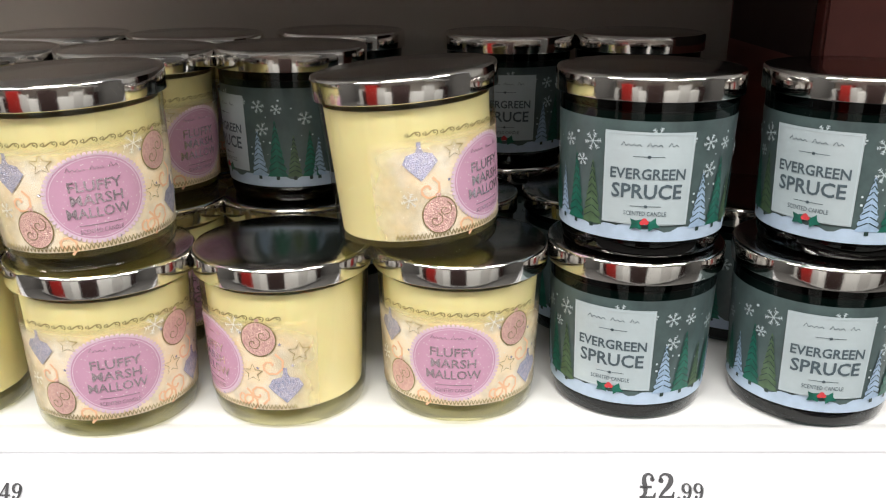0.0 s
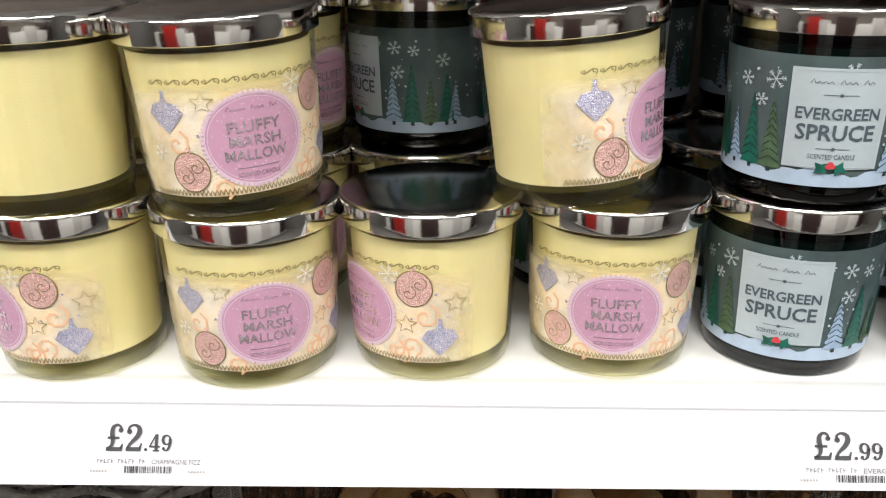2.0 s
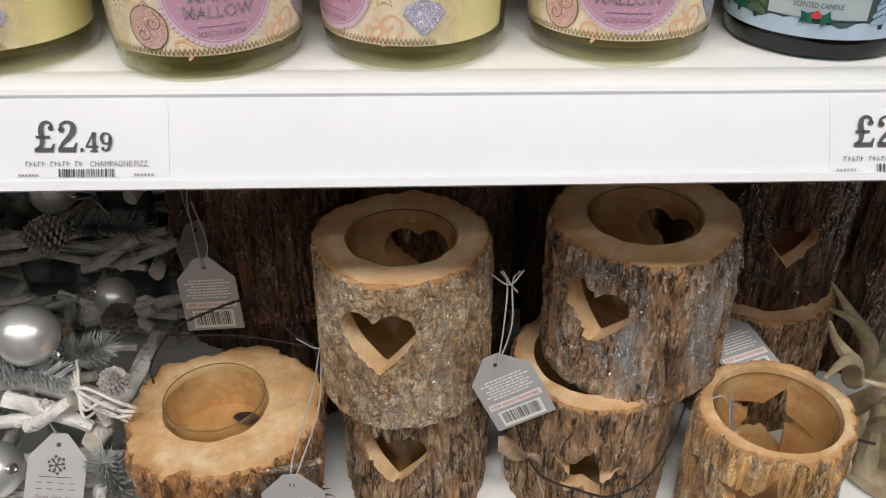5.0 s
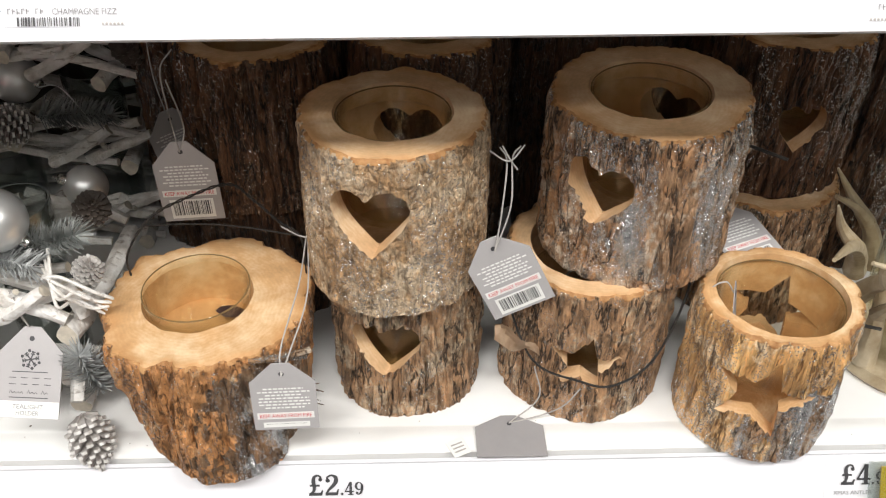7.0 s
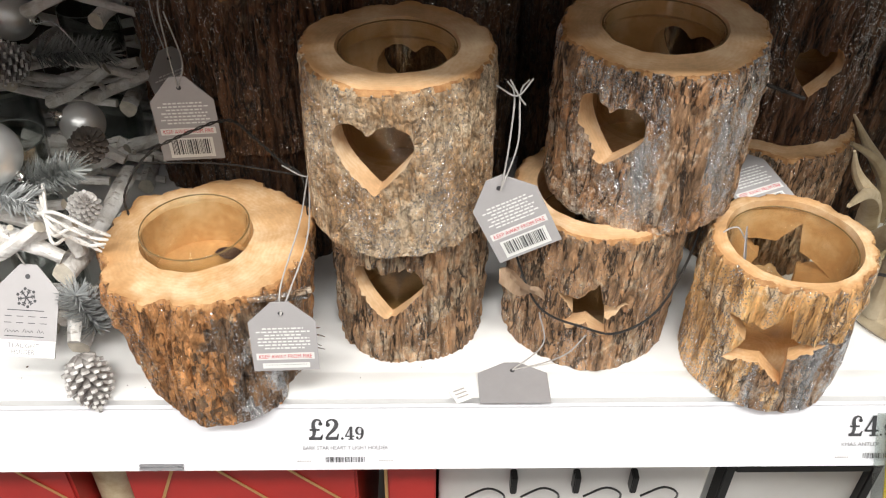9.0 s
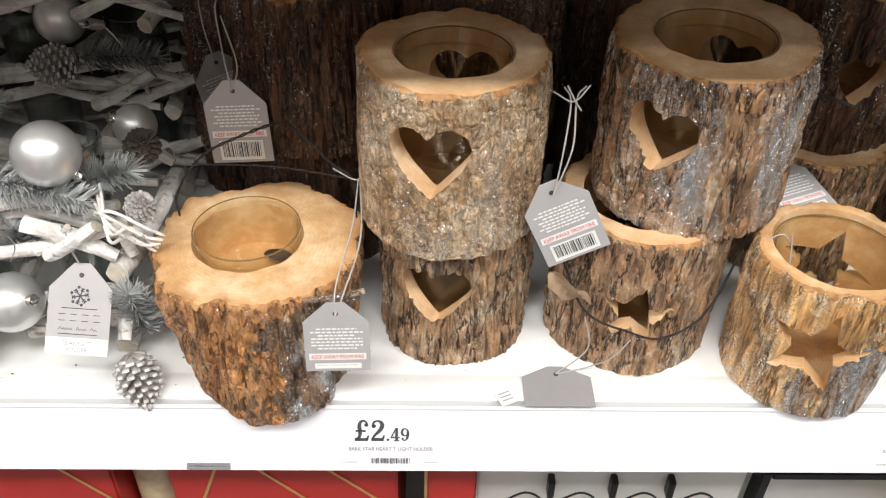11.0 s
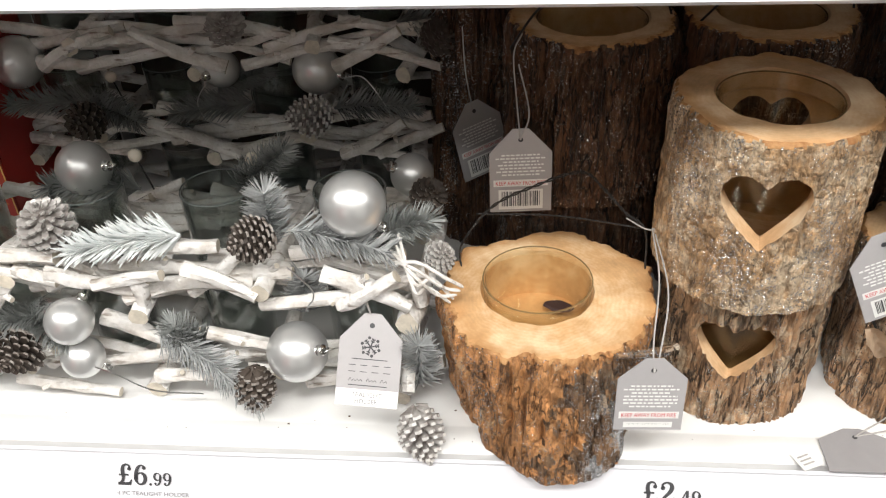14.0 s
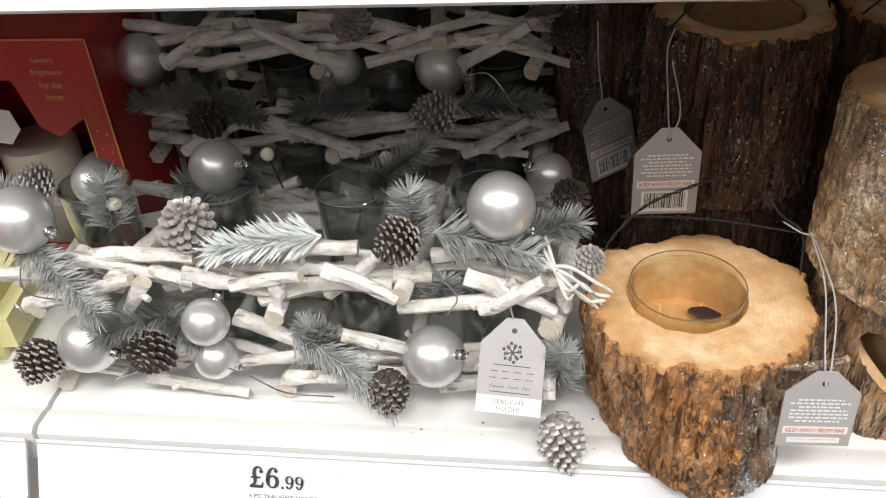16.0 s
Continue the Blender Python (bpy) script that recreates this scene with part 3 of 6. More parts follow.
# opposite side of the aisle, seen only in the chrome
ob = thing("opposite_shelving", "white shop shelving run across the aisle", "shelving")
part("back", box_bm(-3, 3, -2.0, -1.97, 0.0, 1.85), panel_paint, ob)
for z in (0.2, 1.85):
    part("board", box_bm(-3, 3, -1.97, -1.5, z - 0.03, z), white_metal, ob)
rng = random.Random(4)
OPP = [white_ink, dark_inside, red_card, white_card, white_ink, dark_inside, white_ink, white_card]
x, k = -2.6, 0
while x < 2.4:
    w, hh = rng.uniform(0.25, 0.75), rng.uniform(0.95, 1.45)
    b = thing("display_panel", "tall plain display panel on the shelving across the aisle", "panel", "display panels across the aisle")
    part("panel_face", box_bm(x, x + w, -1.9, -1.52, 0.2, 0.2 + hh, 0.003), OPP[k % len(OPP)], b)
    x += w + rng.uniform(0.004, 0.02)
    k += 1

# ceiling light housings round the lamps
for lx, ly, w in ((-2.0, -0.8, 1.2), (-0.2, -0.8, 1.2), (1.6, -0.8, 1.2), (-0.2, -1.7, 3.6), (-0.2, -3.6, 3.6)):
    ob = thing("ceiling_light", "white metal tray of a ceiling light", "light", "ceiling lights")
    for s in (-1, 1):
        part("side", box_bm(lx - w / 2 - 0.02, lx + w / 2 + 0.02, ly + s * 0.16 - 0.006, ly + s * 0.16 + 0.006, 2.915, 2.95), white_metal, ob)


# ---- price tickets ----
def on_strip(bm, strip, x, lift=0.0009):
    """Lays flat artwork (x to the right, y up the strip) on a leaning strip."""
    y0, z0 = strip
    for v in bm.verts:
        u, w, d = v.co.x, v.co.y, v.co.z + lift
        v.co = Vector((x + u, y0 + 0.5 * w - 0.866 * d, z0 + 0.866 * w + 0.5 * d))
    return bm


def barcode(x0, x1, y0, y1, rng, bm, z):
    x = x0
    while x < x1:
        w = rng.choice((0.0003, 0.0005, 0.0009))
        sheet([rect(x, y0, min(x + w, x1), y1)], bm, z)
        x += w + rng.choice((0.0003, 0.0005, 0.0008))


def bold_stroke(pts, widths, bm, z):
    """A ribbon whose width swells along a smooth path."""
    path = smooth_path([(p[0], p[1], 0) for p in pts], 5)
    m = len(path) - 1
    left, right = [], []
    for i, p in enumerate(path):
        q = i / m * (len(widths) - 1)
        j = min(int(q), len(widths) - 2)
        w = widths[j] + (widths[j + 1] - widths[j]) * (q - j)
        d = (path[min(i + 1, m)] - path[max(i - 1, 0)]).normalized()
        n = Vector((-d.y, d.x, 0)) * w / 2
        left.append(bm.verts.new(p + n + Vector((0, 0, z))))
        right.append(bm.verts.new(p - n + Vector((0, 0, z))))
    for i in range(m):
        bm.faces.new((left[i], left[i + 1], right[i + 1], right[i]))


def numeral(ch, x, y, hgt, bm, z):
    """A bold serif figure of unit height, scaled; returns its advance."""
    g = bmesh.new()
    wide = 0.72
    if ch == "2":
        bold_stroke([(0.13, 0.70), (0.14, 0.88), (0.32, 0.97), (0.50, 0.88), (0.53, 0.70), (0.42, 0.50), (0.20, 0.28), (0.09, 0.10)], [0.10, 0.09, 0.08, 0.16, 0.20, 0.17, 0.11, 0.09], g, 0)
        sheet([disc(0.15, 0.72, 0.10, 14), rect(0.04, 0.0, 0.60, 0.15), [(0.53, 0.14), (0.60, 0.0), (0.66, 0.30), (0.60, 0.30)]], g)
    elif ch == "4":
        bold_stroke([(0.42, 0.97), (0.24, 0.63), (0.06, 0.28)], [0.10, 0.09, 0.09], g, 0)
        sheet([rect(0.02, 0.22, 0.68, 0.32), rect(0.36, 0.04, 0.55, 1.0), rect(0.26, 0.0, 0.65, 0.08)], g)
    elif ch in "69":
        ring = [(0.34 + 0.22 * math.cos(k * math.pi / 6), 0.68 + 0.265 * math.sin(k * math.pi / 6)) for k in range(13)]
        bold_stroke(ring, [0.19, 0.09, 0.08, 0.16, 0.18, 0.16, 0.08, 0.09, 0.19], g, 0)
        bold_stroke([(0.56, 0.70), (0.55, 0.42), (0.46, 0.16), (0.30, 0.05), (0.15, 0.12)], [0.19, 0.18, 0.14, 0.08, 0.08], g, 0)
        sheet([disc(0.18, 0.17, 0.09, 14)], g)
        if ch == "6":
            for v in g.verts:
                v.co.x, v.co.y = 0.68 - v.co.x, 1 - v.co.y
    elif ch == "£":
        bold_stroke([(0.62, 0.76), (0.58, 0.91), (0.44, 0.97), (0.30, 0.87), (0.27, 0.66), (0.31, 0.44), (0.27, 0.20), (0.12, 0.08)], [0.08, 0.08, 0.09, 0.15, 0.18, 0.17, 0.13, 0.10], g, 0)
        sheet([disc(0.59, 0.77, 0.09, 14), rect(0.10, 0.44, 0.56, 0.53), rect(0.06, 0.0, 0.66, 0.14), [(0.58, 0.13), (0.66, 0.0), (0.72, 0.27), (0.66, 0.27)]], g)
        wide = 0.78
    else:
        sheet([disc(0.13, 0.10, 0.10, 14)], g)
        wide = 0.30
    made = {v: bm.verts.new((x + v.co.x * hgt, y + v.co.y * hgt, z)) for v in g.verts}
    for f in g.faces:
        bm.faces.new([made[v] for v in f.verts])
    g.free()
    return wide * hgt


def price_ticket(strip, x, pounds, pence, lines, width=0.072, label="", up=0.0):
    ob = thing("price_ticket", label, "price ticket", "price tickets")
    part("card", on_strip(box_bm(-0.010, -0.010 + width, 0.0066, 0.0422, -0.0003, 0.00006), strip, x), strip_plastic, ob, smooth=False)
    bm = bmesh.new()
    px = 0.0
    for ch in pounds:
        px += numeral(ch, px, 0.0182 + up, 0.0142, bm, 0.0009)
    for ch in pence:
        px += numeral(ch, px, 0.0182 + up, 0.0090, bm, 0.0009)
    part("price", on_strip(bm, strip, x), ink, ob, smooth=False)
    bm = bmesh.new()
    for text, x0, w in lines:
        if text:
            words(text, height=0.0026, width=w, at=(x0, 0.0115 + up), centre=False, bm=bm, z=0.0009)
        else:
            n = max(2, int(w / 0.0019))
            for i in range(n):
                if i % 6 != 5:
                    sheet([rect(x0 + i * 0.0019, 0.0117, x0 + i * 0.0019 + 0.0004, 0.0140), rect(x0 + i * 0.0019, 0.0136 - 0.0008 * (i % 3), x0 + i * 0.0019 + 0.0012, 0.0140 - 0.0008 * (i % 3))], bm, 0.0009)
    tagged(part("description", on_strip(bm, strip, x), grey_ink, ob, smooth=False), kind="stuff")
    bm = bmesh.new()
    barcode(0.0115, 0.037, 0.0068, 0.0105, random.Random(int(x * 1000)), bm, 0.0009)
    part("barcode", on_strip(bm, strip, x), ink, ob, smooth=False)
    for x0 in (-0.007, 0.046):
        bm = sheet([rect(x0 + i * 0.0016, 0.0072, x0 + i * 0.0016 + 0.0010, 0.0083) for i in range(6)], None, 0.0009)
        part("stock_code", on_strip(bm, strip, x), string_mat, ob, smooth=False)


price_ticket(STRIP_A, -0.268, "£2", ".49", [(None, -0.0035, 0.028), ("CHAMPAGNE FIZZ", 0.026, 0.0265)], label="white price ticket reading two pounds forty-nine on the candle shelf")
price_ticket(STRIP_A, 0.107, "£2", ".99", [(None, -0.0035, 0.028), ("EVERGREEN", 0.026, 0.022)], label="white price ticket reading two pounds ninety-nine on the candle shelf")
price_ticket(STRIP_B, -0.167, "£2", ".49", [("BARK STAR HEART T LIGHT HOLDER", -0.003, 0.055)], up=0.0040, label="white price ticket for the bark tealight holders")
price_ticket(STRIP_B, -0.503, "£6", ".99", [("4 PC TEALIGHT HOLDER", 0.0, 0.048)], up=0.0040, label="white price ticket for the four piece tealight holder")
price_ticket(STRIP_B, 0.186, "£4", ".99", [("XMAS ANTLER", -0.004, 0.026)], up=0.0040, label="white price ticket for the antler holder")
ob = thing("strip_clip", "small grey clip at the foot of a ticket strip", "clip")
part("clip", on_strip(box_bm(0, 0.028, 0.0035, 0.0052, 0.002, 0.004), STRIP_B, -0.275), grey_ink, ob)
part("clip_edge", on_strip(box_bm(0, 0.028, 0.0062, 0.0072, 0.002, 0.004), STRIP_B, -0.275), grey_ink, ob)
ob = thing("shelf_sign", "yellow plastic sign in a clear sleeve clipped under the ticket strip", "sign")
part("sign_card", on_strip(box_bm(0, 0.075, -0.09, 0.036, 0.004, 0.005), STRIP_B, 0.2115), yellow_sign, ob)
part("sleeve", on_strip(box_bm(-0.009, 0.085, -0.095, 0.04, 0.0055, 0.0063), STRIP_B, 0.2115), cup_glass, ob)


# ---- candles ----
JAR_R0, JAR_R1, JAR_H = 0.0460, 0.0496, 0.0895


def jar_r(z):
    return JAR_R0 + (JAR_R1 - JAR_R0) * z / JAR_H


def wrap(bm, lift=0.0004, steps=0.006):
    """Bends flat artwork (x round the jar, y up) on to the jar's tapering side; x = 0 faces -y."""
    big = [f for f in bm.faces if len(f.verts) > 4]
    if big:
        bmesh.ops.triangulate(bm, faces=big)
    lo = min(v.co.x for v in bm.verts)
    hi = max(v.co.x for v in bm.verts)
    for k in range(math.floor(lo / steps) + 1, math.ceil(hi / steps)):
        span = [f for f in bm.faces if min(v.co.x for v in f.verts) < k * steps - 1e-5 and max(v.co.x for v in f.verts) > k * steps + 1e-5]
        if span:
            geom = list({e for f in span for e in f.edges}) + list({v for f in span for v in f.verts}) + span
            bmesh.ops.bisect_plane(bm, geom=geom, dist=1e-7, plane_co=(k * steps, 0, 0), plane_no=(1, 0, 0))
    for v in bm.verts:
        a = v.co.x / 0.0455
        r = jar_r(v.co.y) + lift + v.co.z
        v.co = Vector((r * math.sin(a), -r * math.cos(a), v.co.y))
    return bm


def band(y0, y1, x0, x1, nx=44, ny=6):
    bm = bmesh.new()
    g = [[bm.verts.new((x0 + (x1 - x0) * i / nx, y0 + (y1 - y0) * j / ny, 0)) for i in range(nx + 1)] for j in range(ny + 1)]
    for j in range(ny):
        for i in range(nx):
            bm.faces.new((g[j][i], g[j][i + 1], g[j + 1][i + 1], g[j + 1][i]))
    return bm


def stroke(pts, w, bm, z=0.0):
    """A ribbon of width w along flat points."""
    pts = [Vector((p[0], p[1], 0)) for p in pts]
    left, right = [], []
    for i, p in enumerate(pts):
        d = (pts[min(i + 1, len(pts) - 1)] - pts[max(i - 1, 0)]).normalized()
        n = Vector((-d.y, d.x, 0)) * w / 2
        left.append(bm.verts.new(p + n + Vector((0, 0, z))))
        right.append(bm.verts.new(p - n + Vector((0, 0, z))))
    for i in range(len(pts) - 1):
        bm.faces.new((left[i], left[i + 1], right[i + 1], right[i]))


def curl(cx, cy, s, flip=1):
    return [(cx + s * (0.1 + 0.09 * k) * math.cos(flip * k * 0.75), cy + s * (0.1 + 0.09 * k) * math.sin(flip * k * 0.75)) for k in range(11)]


def star_outline(cx, cy, r, r2=0.45, turn=0.3, n=5):
    return [(cx + (r if k % 2 == 0 else r * r2) * math.cos(turn + math.pi * k / n), cy + (r if k % 2 == 0 else r * r2) * math.sin(turn + math.pi * k / n)) for k in range(2 * n)]


def snowflake(cx, cy, r, bm, z=0.0, w=0.00045):
    r *= 0.85
    for k in range(6):
        a = k * math.pi / 3 + 0.2
        c, s = math.cos(a), math.sin(a)
        stroke([(cx, cy), (cx + r * c, cy + r * s)], w, bm, z)
        for q in (0.55, 0.8):
            for b in (-0.9, 0.9):
                stroke([(cx + r * q * c, cy + r * q * s), (cx + r * (q * c + 0.28 * math.cos(a + b)), cy + r * (q * s + 0.28 * math.sin(a + b)))], w * 0.8, bm, z)


def script_bars(cx, cy, w, bm, z):
    """Handwriting that cannot be lettered: a row of small loops and bars."""
    n = 11
    for i in range(n):
        if i in (4, 8):
            continue
        x = cx - w / 2 + w * i / n
        stroke([(x, cy), (x + w / n * 0.5, cy + (0.0022 if i in (0, 5, 9) else 0.0012)), (x + w / n * 0.9, cy)], 0.00035, bm, z)


def jar_body(name, label, group, glass, base, inner, wax_top):
    ob = thing(name, label, "candle", group)
    t = 0.0024
    part("glass_jar", lathe([(JAR_R1 - t, wax_top + 0.001), (JAR_R1 - t, JAR_H - 0.002), (JAR_R1, JAR_H - 0.002), (jar_r(0.0104), 0.0104)], 56), glass, ob)
    part("glass_base", lathe([(0, 0.010), (jar_r(0.0104) - 0.0003, 0.010), (JAR_R0, 0.006), (JAR_R0 - 0.0012, 0.0022), (JAR_R0 - 0.005, 0.0), (JAR_R0 - 0.010, 0.0), (JAR_R0 - 0.014, 0.0025), (0, 0.003)], 56), base, ob)
    part("wax", lathe([(0, 0.0125), (jar_r(0.0125) - t - 0.0004, 0.0125), (jar_r(wax_top) - t - 0.0004, wax_top), (jar_r(wax_top) - t - 0.002, wax_top - 0.001), (0, wax_top - 0.002)], 56), inner, ob)
    part("wick", tube([(0, 0, wax_top - 0.003), (0.0006, 0, wax_top + 0.006)], 0.001), white_ink, ob)
    lid = part("lid", lathe([(0.0516, 0.0874), (0.0522, 0.0878), (0.0523, 0.0884), (0.0523, 0.0984), (0.0520, 0.0994), (0.0514, 0.1001), (0.0504, 0.1003)], 96), chrome, ob, "polished chrome lid band")
    part("lid_top", lathe([(0.0504, 0.1003), (0.0498, 0.1005), (0.020, 0.1002), (0, 0.1002)], 96), brushed, lid, "polished metal lid top")
    part("lid_rim", lathe([(0.0516, 0.0874), (0.0499, 0.0874), (0.0499, 0.0905), (0.046, 0.0905)], 56), chrome, lid)
    return ob


def yellow_candle():
    ob = jar_body("yellow_candle", "pale yellow scented candle in a printed jar with chrome lid", "yellow jar candles", clear_glass, yellow_base, wax, 0.0838)
    part("print_film", wrap(band(0.0135, 0.0700, -0.066, 0.066, 44, 6), 0.0002), film_peach, ob, "peach and cream printed film")
    # round mauve label
    cy, R = 0.0412, 0.0234
    lab = part("label", wrap(sheet([disc(0, cy, R, 48, R * 0.96)]), 0.0006), mauve, ob, "round mauve paper label")
    bm = bmesh.new()
    for k in range(64):
        a = 2 * math.pi * k / 64
        sheet([disc(R * 1.045 * math.cos(a), cy + R * 0.96 * 1.045 * math.sin(a), 0.0010, 8)], bm, 0.0003)
    for q, w in ((1.005, 0.0009), (0.94, 0.0004)):
        stroke([(R * q * math.cos(2 * math.pi * k / 48), cy + R * 0.96 * q * math.sin(2 * math.pi * k / 48)) for k in range(49)], w, bm, 0.0001)
    part("scalloped_border", wrap(bm, 0.0006), mauve_pale, lab)
    bm = bmesh.new()
    for i, (s, w) in enumerate((("FLUFFY", 0.0250), ("MARSH", 0.0245), ("MALLOW", 0.0300))):
        words(s, fat=0.012, height=0.0056, width=w, at=(0, cy + 0.0040 - i * 0.0071), bm=bm, z=0.0004)
    script_bars(0, cy + 0.0150, 0.024, bm, 0.0004)
    sheet([rect(-0.010, cy - 0.0142, 0.010, cy - 0.0138)], bm, 0.0004)
    words("SCENTED CANDLE", height=0.0023, width=0.0205, at=(0, cy - 0.0185), bm=bm, z=0.0004)
    part("lettering", wrap(bm, 0.0006), foil_letter, lab, "pale metallic foil lettering")
    # hanging ornaments round the label
    outline = bmesh.new()
    for x, y, r, mat, kind in ((0.0350, 0.0585, 0.0090, pink_glitter, 0), (-0.0320, 0.0265, 0.0088, pink_glitter, 0), (0.0480, 0.0290, 0.0086, violet_glitter, 1), (-0.0400, 0.0560, 0.0080, violet_glitter, 1)):
        bm = bmesh.new()
        if kind == 0:
            sheet([disc(x, y, r, 24, r * 1.12)], bm, 0.0004)
        else:
            sheet([[(x - r * 1.1, y), (x - r * 0.8, y + r * 0.55), (x - r * 0.25, y + r * 0.7), (x, y + r * 1.35), (x + r * 0.25, y + r * 0.7), (x + r * 0.8, y + r * 0.55), (x + r * 1.1, y), (x + r * 0.7, y - r * 0.5), (x, y - r * 1.25), (x - r * 0.7, y - r * 0.5)]], bm, 0.0004)
        sheet([rect(x - 0.0011, y + r * 1.05, x + 0.0011, y + r * 1.38)], bm, 0.0003)
        part("ornament_print", wrap(bm, 0.0004), mat, ob)
        if kind == 0:
            stroke([(x + (r + 0.0004) * math.cos(2 * math.pi * k / 24), y + (r * 1.12 + 0.0004) * math.sin(2 * math.pi * k / 24)) for k in range(25)], 0.0006, outline, 0.0003)
            for q in (0.3, -0.3):
                stroke(curl(x + q * r, y + q * r, r * 0.5), 0.0004, outline, 0.0006)
    for x, y, r in ((0.0560, 0.0500, 0.0062), (-0.0220, 0.0610, 0.0055), (0.0305, 0.0370, 0.0058)):
        o = star_outline(x, y, r)
        stroke(o + [o[0]], 0.0004, outline, 0.0003)
    for i in range(11):
        x = -0.045 + i * 0.0086
        stroke([(x + 0.0046 * k / 8, 0.0712 - 0.0011 * math.cos(k * math.pi / 8)) for k in range(9)], 0.0007, outline, 0.0003)
        stroke(curl(x + 0.0050, 0.0712, 0.0016, -1), 0.0006, outline, 0.0003)
        stroke(curl(x - 0.0004, 0.0711, 0.0012), 0.0005, outline, 0.0003)
    for i in range(52):
        x = -0.056 + i * 0.0021
        stroke([(x, 0.0143), (x + 0.00105, 0.0172), (x + 0.0021, 0.0143)], 0.0007, outline, 0.0003)
    tagged(part("foil_outline", wrap(outline, 0.0004), gold_ink, ob, "dark gold foil outlines"), kind="stuff")
    bm = bmesh.new()
    for x, y, s, f in ((0.0235, 0.0205, 0.0065, 1), (-0.0180, 0.0175, 0.006, -1), (0.0325, 0.0235, 0.007, -1), (0.0405, 0.0420, 0.008, 1), (-0.037, 0.041, 0.007, 1), (0.0265, 0.0185, 0.006, -1)):
        stroke(curl(x, y, s, f), 0.0013, bm, 0.0001)
    tagged(part("scroll_print", wrap(bm, 0.0004), peach_scroll, ob), kind="stuff")
    rng = random.Random(11)
    bm = bmesh.new()
    for _ in range(420):
        x = rng.gauss(0, 0.028)
        if abs(x) > 0.055:
            continue
        sheet([disc(x, rng.uniform(0.017, 0.064), rng.uniform(0.0001, 0.00032), 5)], bm, 0.0003)
    for x, y, r in ((0.0215, 0.0655, 0.0065), (-0.047, 0.036, 0.005)):
        snowflake(x, y, r, bm, 0.0003)
    tagged(part("glitter_specks", wrap(bm, 0.0004), white_glitter, ob, "white glitter specks"), kind="stuff")
    bm = bmesh.new()
    for x, y in ((0.025, 0.0615), (0.046, 0.0555), (0.0335, 0.0405), (0.052, 0.042), (-0.026, 0.045), (0.008, 0.0185)):
        sheet([star_outline(x, y, 0.0011, 0.45, 0.2)], bm, 0.0003)
    tagged(part("star_specks", wrap(bm, 0.0004), violet_glitter, ob), kind="stuff")
    return ob


def tree_shape(cx, y0, hgt, w):
    pts_l, pts_r = [], []
    for k in range(7):
        q = k / 7
        ww = w * (1 - q) * 0.5
        pts_r += [(cx + ww, y0 + hgt * q), (cx + ww * 0.72, y0 + hgt * (q + 0.09))]
        pts_l += [(cx - ww, y0 + hgt * q), (cx - ww * 0.72, y0 + hgt * (q + 0.09))]
    return pts_r + [(cx, y0 + hgt)] + pts_l[::-1]


